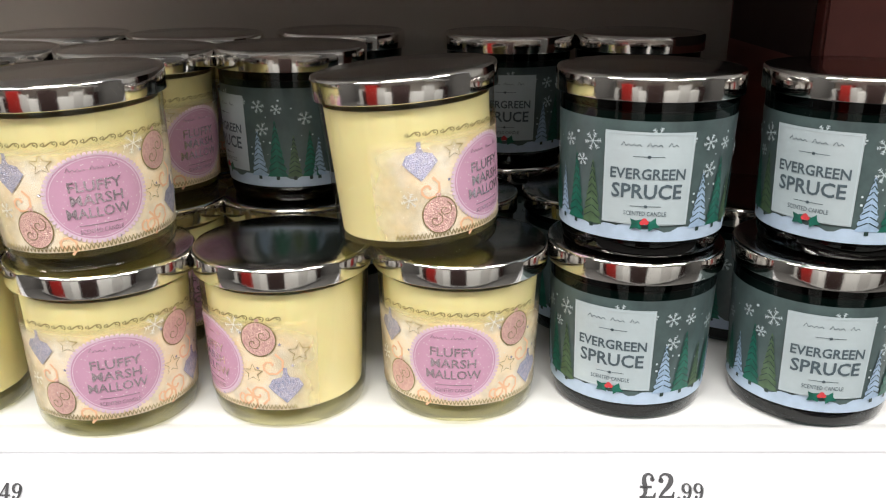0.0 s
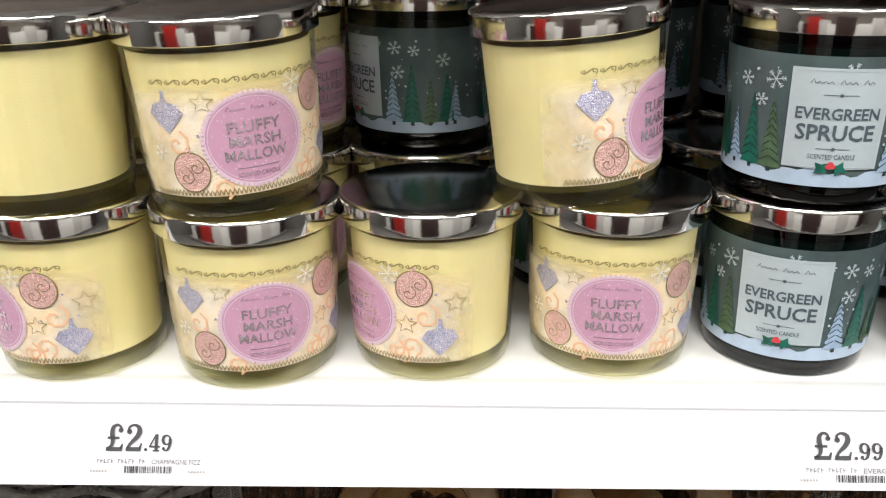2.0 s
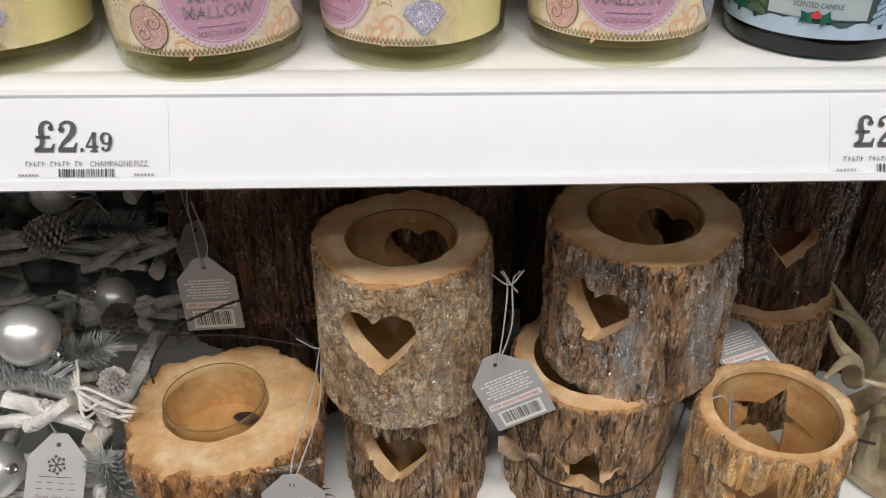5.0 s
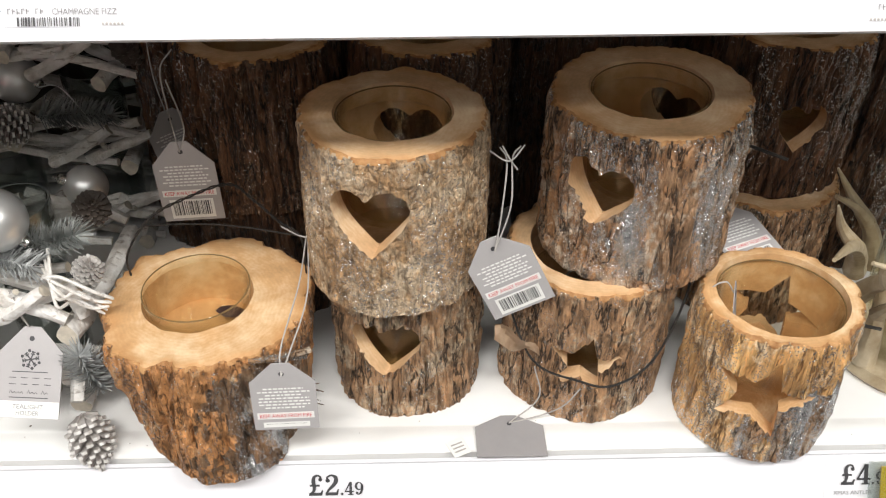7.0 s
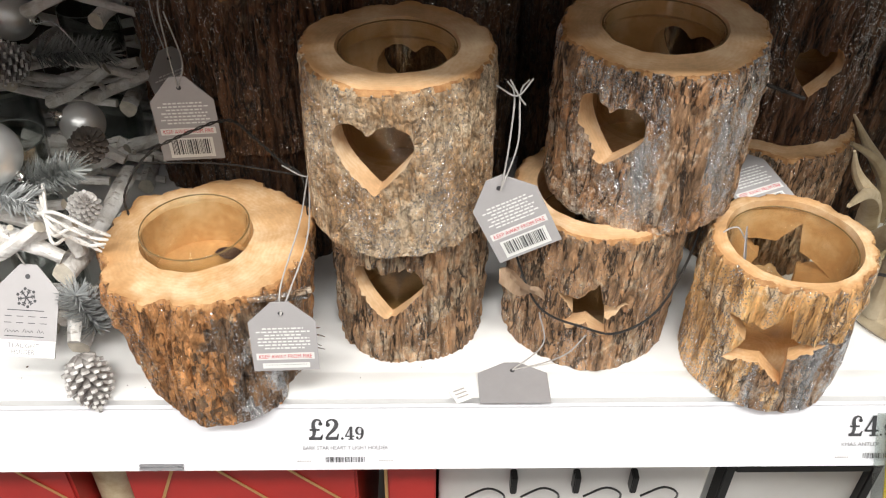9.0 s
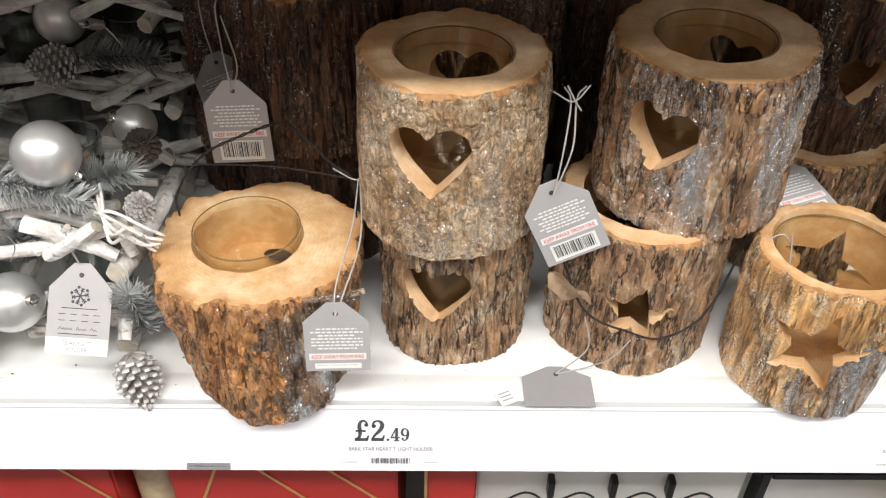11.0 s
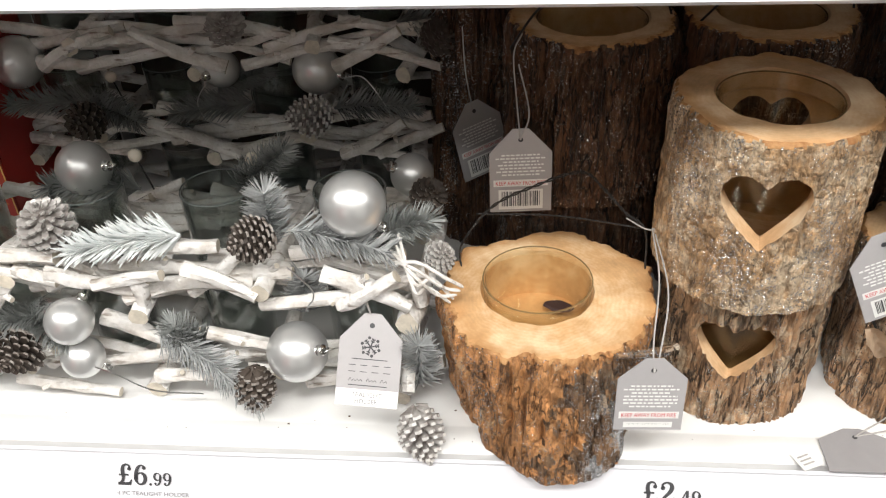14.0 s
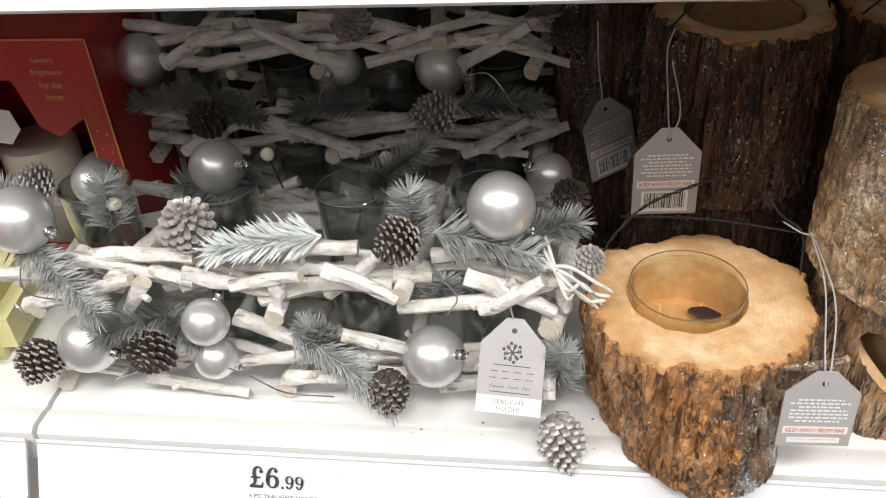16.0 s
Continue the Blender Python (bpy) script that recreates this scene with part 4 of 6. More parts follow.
def green_candle():
    ob = jar_body("green_candle", "dark green scented candle, snowy forest printed jar, chrome lid", "green jar candles", green_glass, green_base, dark_wax, 0.081)
    part("print_film", wrap(band(0.0135, 0.0775, -0.143, 0.143, 90, 6), 0.0002), film_teal, ob, "smoky teal printed film")
    bm = bmesh.new()
    n = 80
    lo = [bm.verts.new((-0.142 + 0.284 * i / n, 0.0118, 0)) for i in range(n + 1)]
    hi = [bm.verts.new((-0.142 + 0.284 * i / n, 0.0195 + 0.0016 * math.sin(i * 0.55) + 0.001 * math.sin(i * 1.7), 0)) for i in range(n + 1)]
    for i in range(n):
        bm.faces.new((lo[i], lo[i + 1], hi[i + 1], hi[i]))
    part("snow_print", wrap(bm, 0.0005), snow_print, ob, "pale blue snow print")
    boughs = bmesh.new()
    for x, hgt, w, m in ((-0.0285, 0.036, 0.0125, 1), (-0.0395, 0.038, 0.0125, 0), (0.0295, 0.031, 0.0125, 2), (0.0415, 0.038, 0.0135, 0), (0.0525, 0.028, 0.01, 1), (-0.0505, 0.028, 0.01, 2), (-0.060, 0.03, 0.011, 0), (0.0625, 0.031, 0.011, 0), (0.068, 0.026, 0.01, 2), (-0.067, 0.028, 0.01, 1), (0.092, 0.03, 0.011, 0), (-0.09, 0.03, 0.011, 0), (0.115, 0.028, 0.01, 1), (-0.115, 0.027, 0.01, 2)):
        part("tree_print", wrap(sheet([tree_shape(x, 0.019, hgt, w)], None, 0.0004), 0.0005), (tree_green, tree_olive, tree_blue)[m], ob)
        sheet([rect(x - 0.0011, 0.0168, x + 0.0011, 0.0192)], boughs, 0.0004)
        for k in range(8):
            q = (k + 0.6) / 9
            for side in (-1, 1):
                ww = side * w * 0.42 * (1 - q)
                stroke([(x + ww * 0.08, 0.019 + hgt * (q + 0.10)), (x + ww * 0.6, 0.019 + hgt * (q + 0.055)), (x + ww, 0.019 + hgt * (q + 0.02))], 0.0005, boughs, 0.0006)
    tagged(part("bough_print", wrap(boughs, 0.0005), bough_ink, ob, "dark drawn boughs and trunks"), kind="stuff")
    bm = bmesh.new()
    rng = random.Random(6)
    for x, y, r in ((-0.0290, 0.0645, 0.0058), (0.004, 0.0705, 0.005), (0.0315, 0.0655, 0.005), (-0.0355, 0.0535, 0.004), (0.0330, 0.0505, 0.005), (0.043, 0.064, 0.004), (-0.045, 0.063, 0.0045), (0.06, 0.058, 0.005), (-0.062, 0.055, 0.004), (0.085, 0.06, 0.005), (-0.085, 0.06, 0.005), (0.11, 0.055, 0.005), (-0.112, 0.06, 0.005), (0.021, 0.068, 0.0025)):
        snowflake(x, y, r, bm, 0.0004)
    for _ in range(70):
        sheet([disc(rng.uniform(-0.14, 0.14), rng.uniform(0.03, 0.071), rng.uniform(0.0003, 0.0008), 7)], bm, 0.0003)
    part("snowflake_print", wrap(bm, 0.0005), flake_white, ob, "white snowflake print")
    lab = part("label", wrap(sheet([rect(-0.0218, 0.0215, 0.0218, 0.0720)]), 0.0014), silver_label, ob, "pale silver rectangular label")
    bm = bmesh.new()
    words("EVERGREEN", fat=0.02, height=0.0060, width=0.0365, at=(0, 0.0467), bm=bm, z=0.0003)
    words("SPRUCE", fat=0.02, height=0.0082, width=0.0345, at=(0, 0.0361), bm=bm, z=0.0003)
    words("SCENTED CANDLE", height=0.0025, width=0.0210, at=(0, 0.0267), bm=bm, z=0.0003)
    script_bars(0, 0.0645, 0.027, bm, 0.0003)
    for y in (0.0590, 0.0320):
        stroke([(-0.0075, y), (0.0075, y)], 0.0003, bm, 0.0003)
        sheet([disc(0, y, 0.0009, 8)], bm, 0.0004)
    part("lettering", wrap(bm, 0.0014), slate_ink, lab)
    bm = bmesh.new()
    for a, b in (((-0.0209, 0.0226), (0.0209, 0.0226)), ((-0.0209, 0.0710), (0.0209, 0.0710)), ((-0.0209, 0.0226), (-0.0209, 0.0710)), ((0.0209, 0.0226), (0.0209, 0.0710))):
        stroke([a, b], 0.0004, bm, 0.0003)
    part("label_border", wrap(bm, 0.0014), flake_white, lab)
    bm = sheet([star_outline(s * 0.0040, 0.0220, 0.0042, 0.5, 0.2 + s, 4) for s in (-1, 1)], None, 0.0006)
    part("holly_leaves", wrap(bm, 0.0014), tree_green, lab)
    part("holly_berries", wrap(sheet([disc(x, 0.0230 + d, 0.0013, 10) for x, d in ((-0.001, 0), (0.001, 0.0002), (0, 0.0014))], None, 0.0009), 0.0014), red_ink, lab)
    return ob


lift = 0.1005
yc = yellow_candle()
gc = green_candle()
yc.matrix_basis = pose(-0.1970, 0.469, ZA, 0, 0, 22)
gc.matrix_basis = pose(0.1150, 0.490, ZA, 0, 0, -23)
YELLOW = [  # x, y, layer, turn about z, lean
    (-0.3045, 0.483, 0, -42, 0), (-0.0960, 0.488, 0, -53, 0), (0.0085, 0.493, 0, -5, 0),
    (-0.306, 0.472, 1, 180, 0), (-0.2010, 0.475, 1, 30, -2.5),
    (-0.205, 0.592, 0, 40, 0), (-0.31, 0.588, 0, 90, 0), (-0.105, 0.602, 0, 150, 0), (-0.205, 0.592, 1, 62, 0), (-0.31, 0.586, 1, 130, 0),
    (-0.195, 0.70, 0, 0, 0), (-0.195, 0.70, 1, 0, 0), (-0.30, 0.70, 0, 0, 0), (-0.30, 0.70, 1, 30, 0)]
GREEN = [
    (0.2235, 0.488, 0, -13, 0), (0.1145, 0.495, 1, -10, 0), (0.231, 0.490, 1, -46, 0),
    (-0.106, 0.610, 1, -58, 0), (-0.085, 0.73, 0, 0, 0), (-0.085, 0.73, 1, 100, 0), (0.000, 0.605, 0, 20, 0), (0.108, 0.610, 0, 60, 0), (0.212, 0.600, 0, 80, 0),
    (0.051, 0.715, 0, 0, 0), (0.051, 0.715, 1, -6, 0), (0.155, 0.715, 0, 0, 0), (0.155, 0.715, 1, 90, 0)]
for src, rows in ((yc, YELLOW), (gc, GREEN)):
    for x, y, layer, turn, lean in rows:
        copy_thing(src, pose(x + 0.0015, y - 0.0075, ZA + layer * lift, 0, lean, turn))
# the candle that leans off the edge of the lid below it
copy_thing(yc, pose(-0.0135, 0.483, ZA + lift + 0.0005, 0, -5.0, 0) @ pose(0, 0, 0, 0, 0, 58))


# ---- bark tealight holders ----
def heart(s):
    out = []
    for k in range(28):
        a = 2 * math.pi * k / 28
        hx = s * 0.5 * math.sin(a) ** 3
        hz = s * 0.0625 * 0.5 * (13 * math.cos(a) - 5 * math.cos(2 * a) - 2 * math.cos(3 * a) - math.cos(4 * a)) * 1.14 + 0.14 * s
        out.append((0.72 * hx + 0.15 * s * math.sin(a), 0.72 * hz + 0.15 * s * math.cos(a)))
    return out


def five_star(s):
    return [((0.62 if k % 2 == 0 else 0.27) * s * math.sin(math.pi * k / 5), (0.62 if k % 2 == 0 else 0.27) * s * math.cos(math.pi * k / 5)) for k in range(10)]


def log_mesh(name, r, hgt, bore, depth, seed, mats, rough=0.004, cuts=(), flare=None, offset=(0, 0), patch=()):
    """A sawn length of trunk, bored from the top, with shapes cut through its wall."""
    seg = 230
    bm = bmesh.new()

    def rad(a, z):
        d = Vector((math.cos(a), math.sin(a), 0))
        shape = 1 + 0.055 * noise.noise(d * 1.2 + Vector((seed, 3.1, 0))) + 0.02 * noise.noise(d * 3 + Vector((seed, 0, z * 9)))
        n1 = noise.noise(Vector((d.x * 5.5 + seed, d.y * 5.5, z * 16)))
        n2 = noise.noise(Vector((d.x * 14 + seed, d.y * 14, z * 26)))
        n3 = noise.noise(Vector((d.x * 32, d.y * 32 + seed, z * 90)))
        n4 = noise.noise(Vector((d.x * 7 - seed, d.y * 7, z * 11)))
        ridge = -abs(n1) * 1.7 + 0.5 - abs(n2) * 1.2 + 0.45 * n3 - 0.75 * max(0.0, 1 - abs(n4) / 0.10)
        e = min(1.0, max(0.0, (z - hgt + 0.014) / 0.012))
        f = max(0.0, 1 - z / 0.010)
        ridge *= 1 - 0.6 * f
        q = r * shape + rough * (ridge * (1 - 0.55 * e) - 0.25 * e)
        chip = noise.noise(Vector((d.x * 6 + 4, d.y * 6, seed + z * 30)))
        q -= e * 0.0035 * max(0.0, chip)
        if flare:
            q += flare(a, z)
        return q

    def ring(f, z):
        vs = []
        for i in range(seg):
            a = 2 * math.pi * i / seg
            q = f(a)
            zz = z(a) if callable(z) else z
            vs.append(bm.verts.new((q * math.cos(a), q * math.sin(a), zz)))
        return vs

    def wob(a, s):
        return 0.0012 * noise.noise(Vector((3 * math.cos(a) + s, 3 * math.sin(a), seed)))

    def bare(a):
        """How far the bark has flaked from the sawn edge."""
        c, d = math.cos(a), math.sin(a)
        return 0.0014 + 0.0042 * max(0.0, noise.noise(Vector((3 * c, 3 * d, seed)))) + 0.0026 * noise.noise(Vector((11 * c, 11 * d, seed))) + 0.0014 * noise.noise(Vector((34 * c, 34 * d, seed)))

    rings, idx = [], []
    c = bm.verts.new((0, 0, 0.001))
    for q in (0.5, 0.9):
        rings.append(ring(lambda a: rad(a, 0) * q, 0.0 if q > 0.6 else 0.001))
    idx += [2]
    low = int((hgt - 0.010) / 0.0019)
    levels = [(hgt - 0.010) * j / low for j in range(low)] + [hgt - 0.010 + 0.001 * j for j in range(11)]
    for z in levels:
        drop = 0.0022 * max(0.0, (z - hgt + 0.003) / 0.003) ** 2
        rings.append(ring(lambda a, z=z, drop=drop: rad(a, z) - drop, lambda a, z=z: z + (wob(a, 1) + 0.0013 * noise.noise(Vector((4 * math.cos(a), 4 * math.sin(a), seed)))) * (z / hgt) + 0.002 * noise.noise(Vector((7 * math.cos(a) + 5, 7 * math.sin(a), seed))) * (1 - z / hgt)))
        idx += [0]
    ox, oy = offset
    for k in range(1, 7):
        q = k / 6
        vs = []
        for i in range(seg):
            a = 2 * math.pi * i / seg
            R = rad(a, hgt) - 0.0022
            p = Vector((R * math.cos(a), R * math.sin(a))).lerp(Vector((ox + bore * math.cos(a), oy + bore * math.sin(a))), q)
            vs.append(bm.verts.new((p.x, p.y, hgt + wob(a, 1) + 0.0006 * noise.noise(Vector((p.x * 90, p.y * 90, seed))))))
        rings.append(vs)
        idx += [1]
    wide = max(bore, min(bore * 1.2, r - 0.0125)) if cuts else bore
    for z, q in ((hgt - 0.012, bore), (hgt - 0.017, wide), (hgt - depth * 0.65, wide), (hgt - depth, wide)):
        rings.append([bm.verts.new((ox + q * math.cos(2 * math.pi * i / seg), oy + q * math.sin(2 * math.pi * i / seg), z)) for i in range(seg)])
        idx += [1]
    end = bm.verts.new((ox, oy, hgt - depth))
    for i in range(seg):
        bm.faces.new((c, rings[0][(i + 1) % seg], rings[0][i])).material_index = 1
        f = bm.faces.new((rings[-1][i], rings[-1][(i + 1) % seg], end))
        f.material_index = 1
    for k, (a, b) in enumerate(zip(rings, rings[1:])):
        for i in range(seg):
            f = bm.faces.new((a[i], a[(i + 1) % seg], b[(i + 1) % seg], b[i]))
            f.material_index = idx[min(k, len(idx) - 1)] if k > 0 else 1
            zz = levels[k - 2] if 2 <= k < len(levels) + 2 else 0.0
            if f.material_index == 0 and zz > hgt - bare(2 * math.pi * i / seg):
                f.material_index = 2
            if patch and f.material_index == 0:
                ang = 360 * i / seg - 360 * (2 * i > seg)
                jit = 26 * noise.noise(Vector((zz * 45, seed, i * 0.12))) + 14 * noise.noise(Vector((zz * 160, seed, i * 0.5)))
                for a0, a1, z0, z1, m in patch:
                    if a0 < ang + jit < a1 and z0 < zz + jit * 0.0006 < z1:
                        f.material_index = m
    near_bark = [0.0]
    for k in range(len(rings)):
        top = k - len(levels) - 1
        near_bark += [1.0 if top <= 0 else max(0.0, 1 - top / 6)] * seg
    me = bpy.data.meshes.new(name)
    bmesh.ops.recalc_face_normals(bm, faces=bm.faces)
    bm.to_mesh(me)
    bm.free()
    me.attributes.new("edge", "FLOAT", "POINT").data.foreach_set("value", near_bark + [0.0])
    for m in mats:
        me.materials.append(m)
    ob = new(name, me)
    for outline, z, turn, tilt, near, far in cuts:
        cb = bmesh.new()
        ends = [[cb.verts.new((x, y, zz)) for x, zz in outline] for y in (near, far)]
        n = len(outline)
        for i in range(n):
            cb.faces.new((ends[0][i], ends[0][(i + 1) % n], ends[1][(i + 1) % n], ends[1][i])).material_index = 1
        cb.faces.new(ends[0]).material_index = 1
        cb.faces.new(ends[1][::-1]).material_index = 1
        bmesh.ops.recalc_face_normals(cb, faces=cb.faces)
        cm = bpy.data.meshes.new("cut")
        cb.transform(pose(0, 0, z, 0, 0, turn) @ pose(0, 0, 0, 0, tilt, 0))
        cb.to_mesh(cm)
        cb.free()
        for m in mats:
            cm.materials.append(m)
        co = new("cut", cm)
        mod = ob.modifiers.new("cut", "BOOLEAN")
        mod.operation, mod.object, mod.solver = "DIFFERENCE", co, "EXACT"
        done = bpy.data.meshes.new_from_object(ob.evaluated_get(bpy.context.evaluated_depsgraph_get()))
        ob.modifiers.clear()
        ob.data = done
        bpy.data.objects.remove(co)
    ob.data.shade_smooth()
    ob.data.set_sharp_from_angle(angle=radians(45))
    return ob


def cup_bm(r, hgt, t=0.0016, taper=0.92):
    return lathe([(0, 0), (r * taper, 0), (r, hgt), (r - t * 0.3, hgt + 0.0006), (r - t, hgt), (r * taper - t, 0.003), (0, 0.003)], 40)


def glass_rim(r, z, w=0.00042):
    return lathe([(r + w * math.cos(k * math.pi / 3), z + w * math.sin(k * math.pi / 3)) for k in range(7)], 40)


def bark_holder(label, at, r, hgt, bore, seed, bark, wood, cuts=(), turn=(0, 0, 0), rough=0.004, depth=None, cup=None, flare=None, offset=(0, 0), cup_mat=None, patch=()):
    ob = thing("bark_tealight_holder", label, "candle holder", "bark tealight holders", at=at, turn=turn)
    body = log_mesh("log", r, hgt, bore, depth or hgt - 0.012, seed, [bark, wood, rim_rust, bark_glitter, bark_stripped], rough, cuts, flare, offset, patch)
    body.parent = ob
    if cup:
        top, ch = cup
        g = part("glass_cup", cup_bm(bore - 0.0012, ch), cup_mat or amber_glass, ob, "clear glass tealight cup")
        g.location = (offset[0], offset[1], hgt + top - ch)
        part("cup_rim", glass_rim(bore - 0.0016, ch), amber_edge, g)
    return ob


FRONT, BACK = -0.2, 0.2
log2a = bark_holder("brown bark tealight holder with a heart cut through it", (-0.101, 0.499, ZB), 0.0495, 0.104, 0.036, 2.2, bark_brown, wood_pale, [(heart(0.045), 0.059, -17, 0, FRONT, BACK)], cup=(-0.03, 0.05))
log2b = bark_holder("grey lichen bark tealight holder with cut heart and glass cup", (-0.106, 0.494, ZB + 0.1035), 0.0565, 0.108, 0.0350, 7.9, bark_grey, wood_pale, [(heart(0.045), 0.065, -14, -3, FRONT, BACK)], rough=0.0022, cup=(-0.0015, 0.06))
log3a = bark_holder("brown bark tealight holder with a cut star, standing on the shelf", (0.022, 0.501, ZB), 0.0575, 0.110, 0.041, 12.4, bark_brown, wood_pale, [(five_star(0.040), 0.052, -9, 8, FRONT, BACK)], rough=0.003, cup=(-0.03, 0.05))
log3b = bark_holder("silver glittered bark tealight holder with a cut heart, stacked askew", (0.049, 0.514, ZB + 0.1098), 0.0615, 0.106, 0.0365, 17.3, bark_silver, wood_pale, [(heart(0.043), 0.062, -38, 4, FRONT, BACK)], turn=(1.5, -1.5, 0), patch=[(-112, -20, 0.01, 0.088, 3)], cup=(-0.0015, 0.06))
log4 = bark_holder("golden fibrous bark tealight holder with a large cut star", (0.1345, 0.457, ZB), 0.0510, 0.101, 0.0405, 23.6, bark_gold, wood_gold, [(five_star(0.052), 0.055, -22, 12, FRONT, BACK)], rough=0.003, patch=[(-108, 60, -0.01, 0.060, 3)], cup=(-0.004, 0.05))


def stump_flare(a, z):
    """The stump bulges to its front foot and has a stripped flank."""
    d = math.cos(a + math.pi / 2 - 0.2)
    low = 1 - z / 0.09
    lump = 0.006 * noise.noise(Vector((2.2 * math.cos(a), 2.2 * math.sin(a), 4.0 + z * 14)))
    lump += 0.0045 * noise.noise(Vector((4.5 * math.cos(a), 4.5 * math.sin(a), 9.0))) * (z / 0.09) ** 3 + 0.0016 * noise.noise(Vector((13 * math.cos(a), 13 * math.sin(a), 2.0))) * (z / 0.09) ** 4
    toe = max(0.0, 1 - z / 0.024) ** 1.3
    return lump - 0.004 * toe * max(0, math.cos(a - math.pi - 0.3)) + 0.019 * max(0, d) ** 5 * low + (0.005 * max(0, math.cos(a - 0.4)) ** 6) * (z / 0.09) - 0.003 * low * max(0, math.cos(a - math.pi)) ** 2 - 0.007 * low


log1 = bark_holder("rusty bark stump tealight holder with glass cup and wire handle", (-0.2275, 0.4735, ZB), 0.0665, 0.090, 0.0350, 31.0, bark_rust, wood_gold, rough=0.0042, depth=0.032, patch=[(-84, -52, -0.01, 0.080, 4), (-60, -30, -0.01, 0.062, 3), (-30, -8, -0.01, 0.075, 4)], cup=(0.0075, 0.0385), flare=stump_flare, offset=(-0.006, 0.002), cup_mat=amber_glass)
# Back-row holders: bark toned down to carry the shade under the shelf.
log5a = bark_holder("brown bark tealight holder at the back of the shelf, darkened as in shade", (-0.203, 0.608, ZB), 0.058, 0.106, 0.036, 41.0, bark_dark_shaded, wood_pale, cup=(-0.03, 0.05))
log5b = bark_holder("brown bark tealight holder stacked at the back of the shelf, darkened as in shade", (-0.200, 0.597, ZB + 0.1055), 0.0560, 0.1125, 0.037, 44.0, bark_dark_shaded, wood_pale, rough=0.005, cup=(-0.002, 0.06))
# Slim stack added to fill the dark gap beside the twig holders.
log9a = bark_holder("slim bark tealight holder added at the back, darkened as in shade", (-0.273, 0.683, ZB), 0.040, 0.106, 0.025, 81.0, bark_dark_shaded, wood_pale, cup=(-0.03, 0.05))
log9b = bark_holder("slim bark tealight holder added and stacked at the back, darkened as in shade", (-0.272, 0.681, ZB + 0.1055), 0.040, 0.112, 0.025, 83.0, bark_dark_shaded, wood_pale, cup=(-0.002, 0.06))
log6a = bark_holder("brown bark tealight holder at the back of the shelf, darkened as in shade", (-0.083, 0.625, ZB), 0.056, 0.104, 0.036, 51.0, bark_dark_shaded, wood_pale, cup=(-0.03, 0.05))
log6b = bark_holder("brown bark tealight holder stacked at the back of the shelf, darkened as in shade", (-0.084, 0.612, ZB + 0.1035), 0.0565, 0.112, 0.036, 53.0, bark_dark_shaded, wood_pale, rough=0.004, cup=(-0.002, 0.06))
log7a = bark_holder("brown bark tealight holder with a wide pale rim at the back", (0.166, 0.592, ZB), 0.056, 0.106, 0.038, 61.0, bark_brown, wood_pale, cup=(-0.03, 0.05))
log7b = bark_holder("bark tealight holder with a cut heart, stacked at the back, darkened as in shade", (0.168, 0.612, ZB + 0.1055), 0.057, 0.112, 0.036, 66.0, bark_dark_shaded, wood_pale, [(heart(0.034), 0.055, -2, 4, FRONT, BACK)], rough=0.004, cup=(-0.002, 0.06))
log8a = bark_holder("brown bark tealight holder at the back of the shelf, darkened as in shade", (0.045, 0.66, ZB), 0.055, 0.106, 0.036, 71.0, bark_dark_shaded, wood_pale, cup=(-0.03, 0.05))
log8b = bark_holder("brown bark tealight holder stacked at the back of the shelf, darkened as in shade", (0.040, 0.655, ZB + 0.1055), 0.056, 0.11, 0.036, 73.0, bark_dark_shaded, wood_pale, cup=(-0.002, 0.06))


# Extra stacks, added unseen along the back to deepen the dark there.
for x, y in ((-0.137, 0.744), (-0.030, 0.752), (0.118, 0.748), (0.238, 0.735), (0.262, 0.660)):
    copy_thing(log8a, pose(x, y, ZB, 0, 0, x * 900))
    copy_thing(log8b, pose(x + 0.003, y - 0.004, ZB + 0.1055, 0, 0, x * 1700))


def twisted(pts, r, name, mat, parent):
    return part(name, tube(smooth_path(pts, 10), r, 6), mat, parent)


knot = bmesh.new()
pts = [(0.011 * math.cos(k * 0.5) * (1 + 0.06 * math.sin(3 * k)), 0.0045 * math.sin(k * 0.5) * (1 + 0.1 * math.cos(2 * k)), 0) for k in range(12)]
lo = [knot.verts.new(p) for p in pts]
hi = [knot.verts.new((p[0] * 0.8, p[1] * 0.8, 0.0012)) for p in pts]
knot.faces.new(lo[::-1])
knot.faces.new(hi)
for k in range(12):
    knot.faces.new((lo[k], lo[(k + 1) % 12], hi[(k + 1) % 12], hi[k]))
knot.transform(pose(0.009, 0.016, 0.0640, 0, 0, -14) @ Matrix.Diagonal((0.95, 1.3, 1, 1)))
part("burnt_knot", knot, dark_inside, log1, "dark burnt knot in the bore")


part("bark_sliver", tube([(0.036, -0.062, 0.094), (0.052, -0.058, 0.0925), (0.071, -0.052, 0.093)], [0.0016, 0.0022, 0.0018], 7, lump=0.3), bark_glitter, log1)
part("bark_sliver", tube([(0.050, -0.055, 0.088), (0.068, -0.050, 0.086)], [0.0022, 0.0014], 7, lump=0.3), bark_glitter, log1)


# wire handle of the stump, in its own frame
def local(ob, pts):
    inv = ob.matrix_basis.inverted()
    return [inv @ Vector(p) for p in pts]


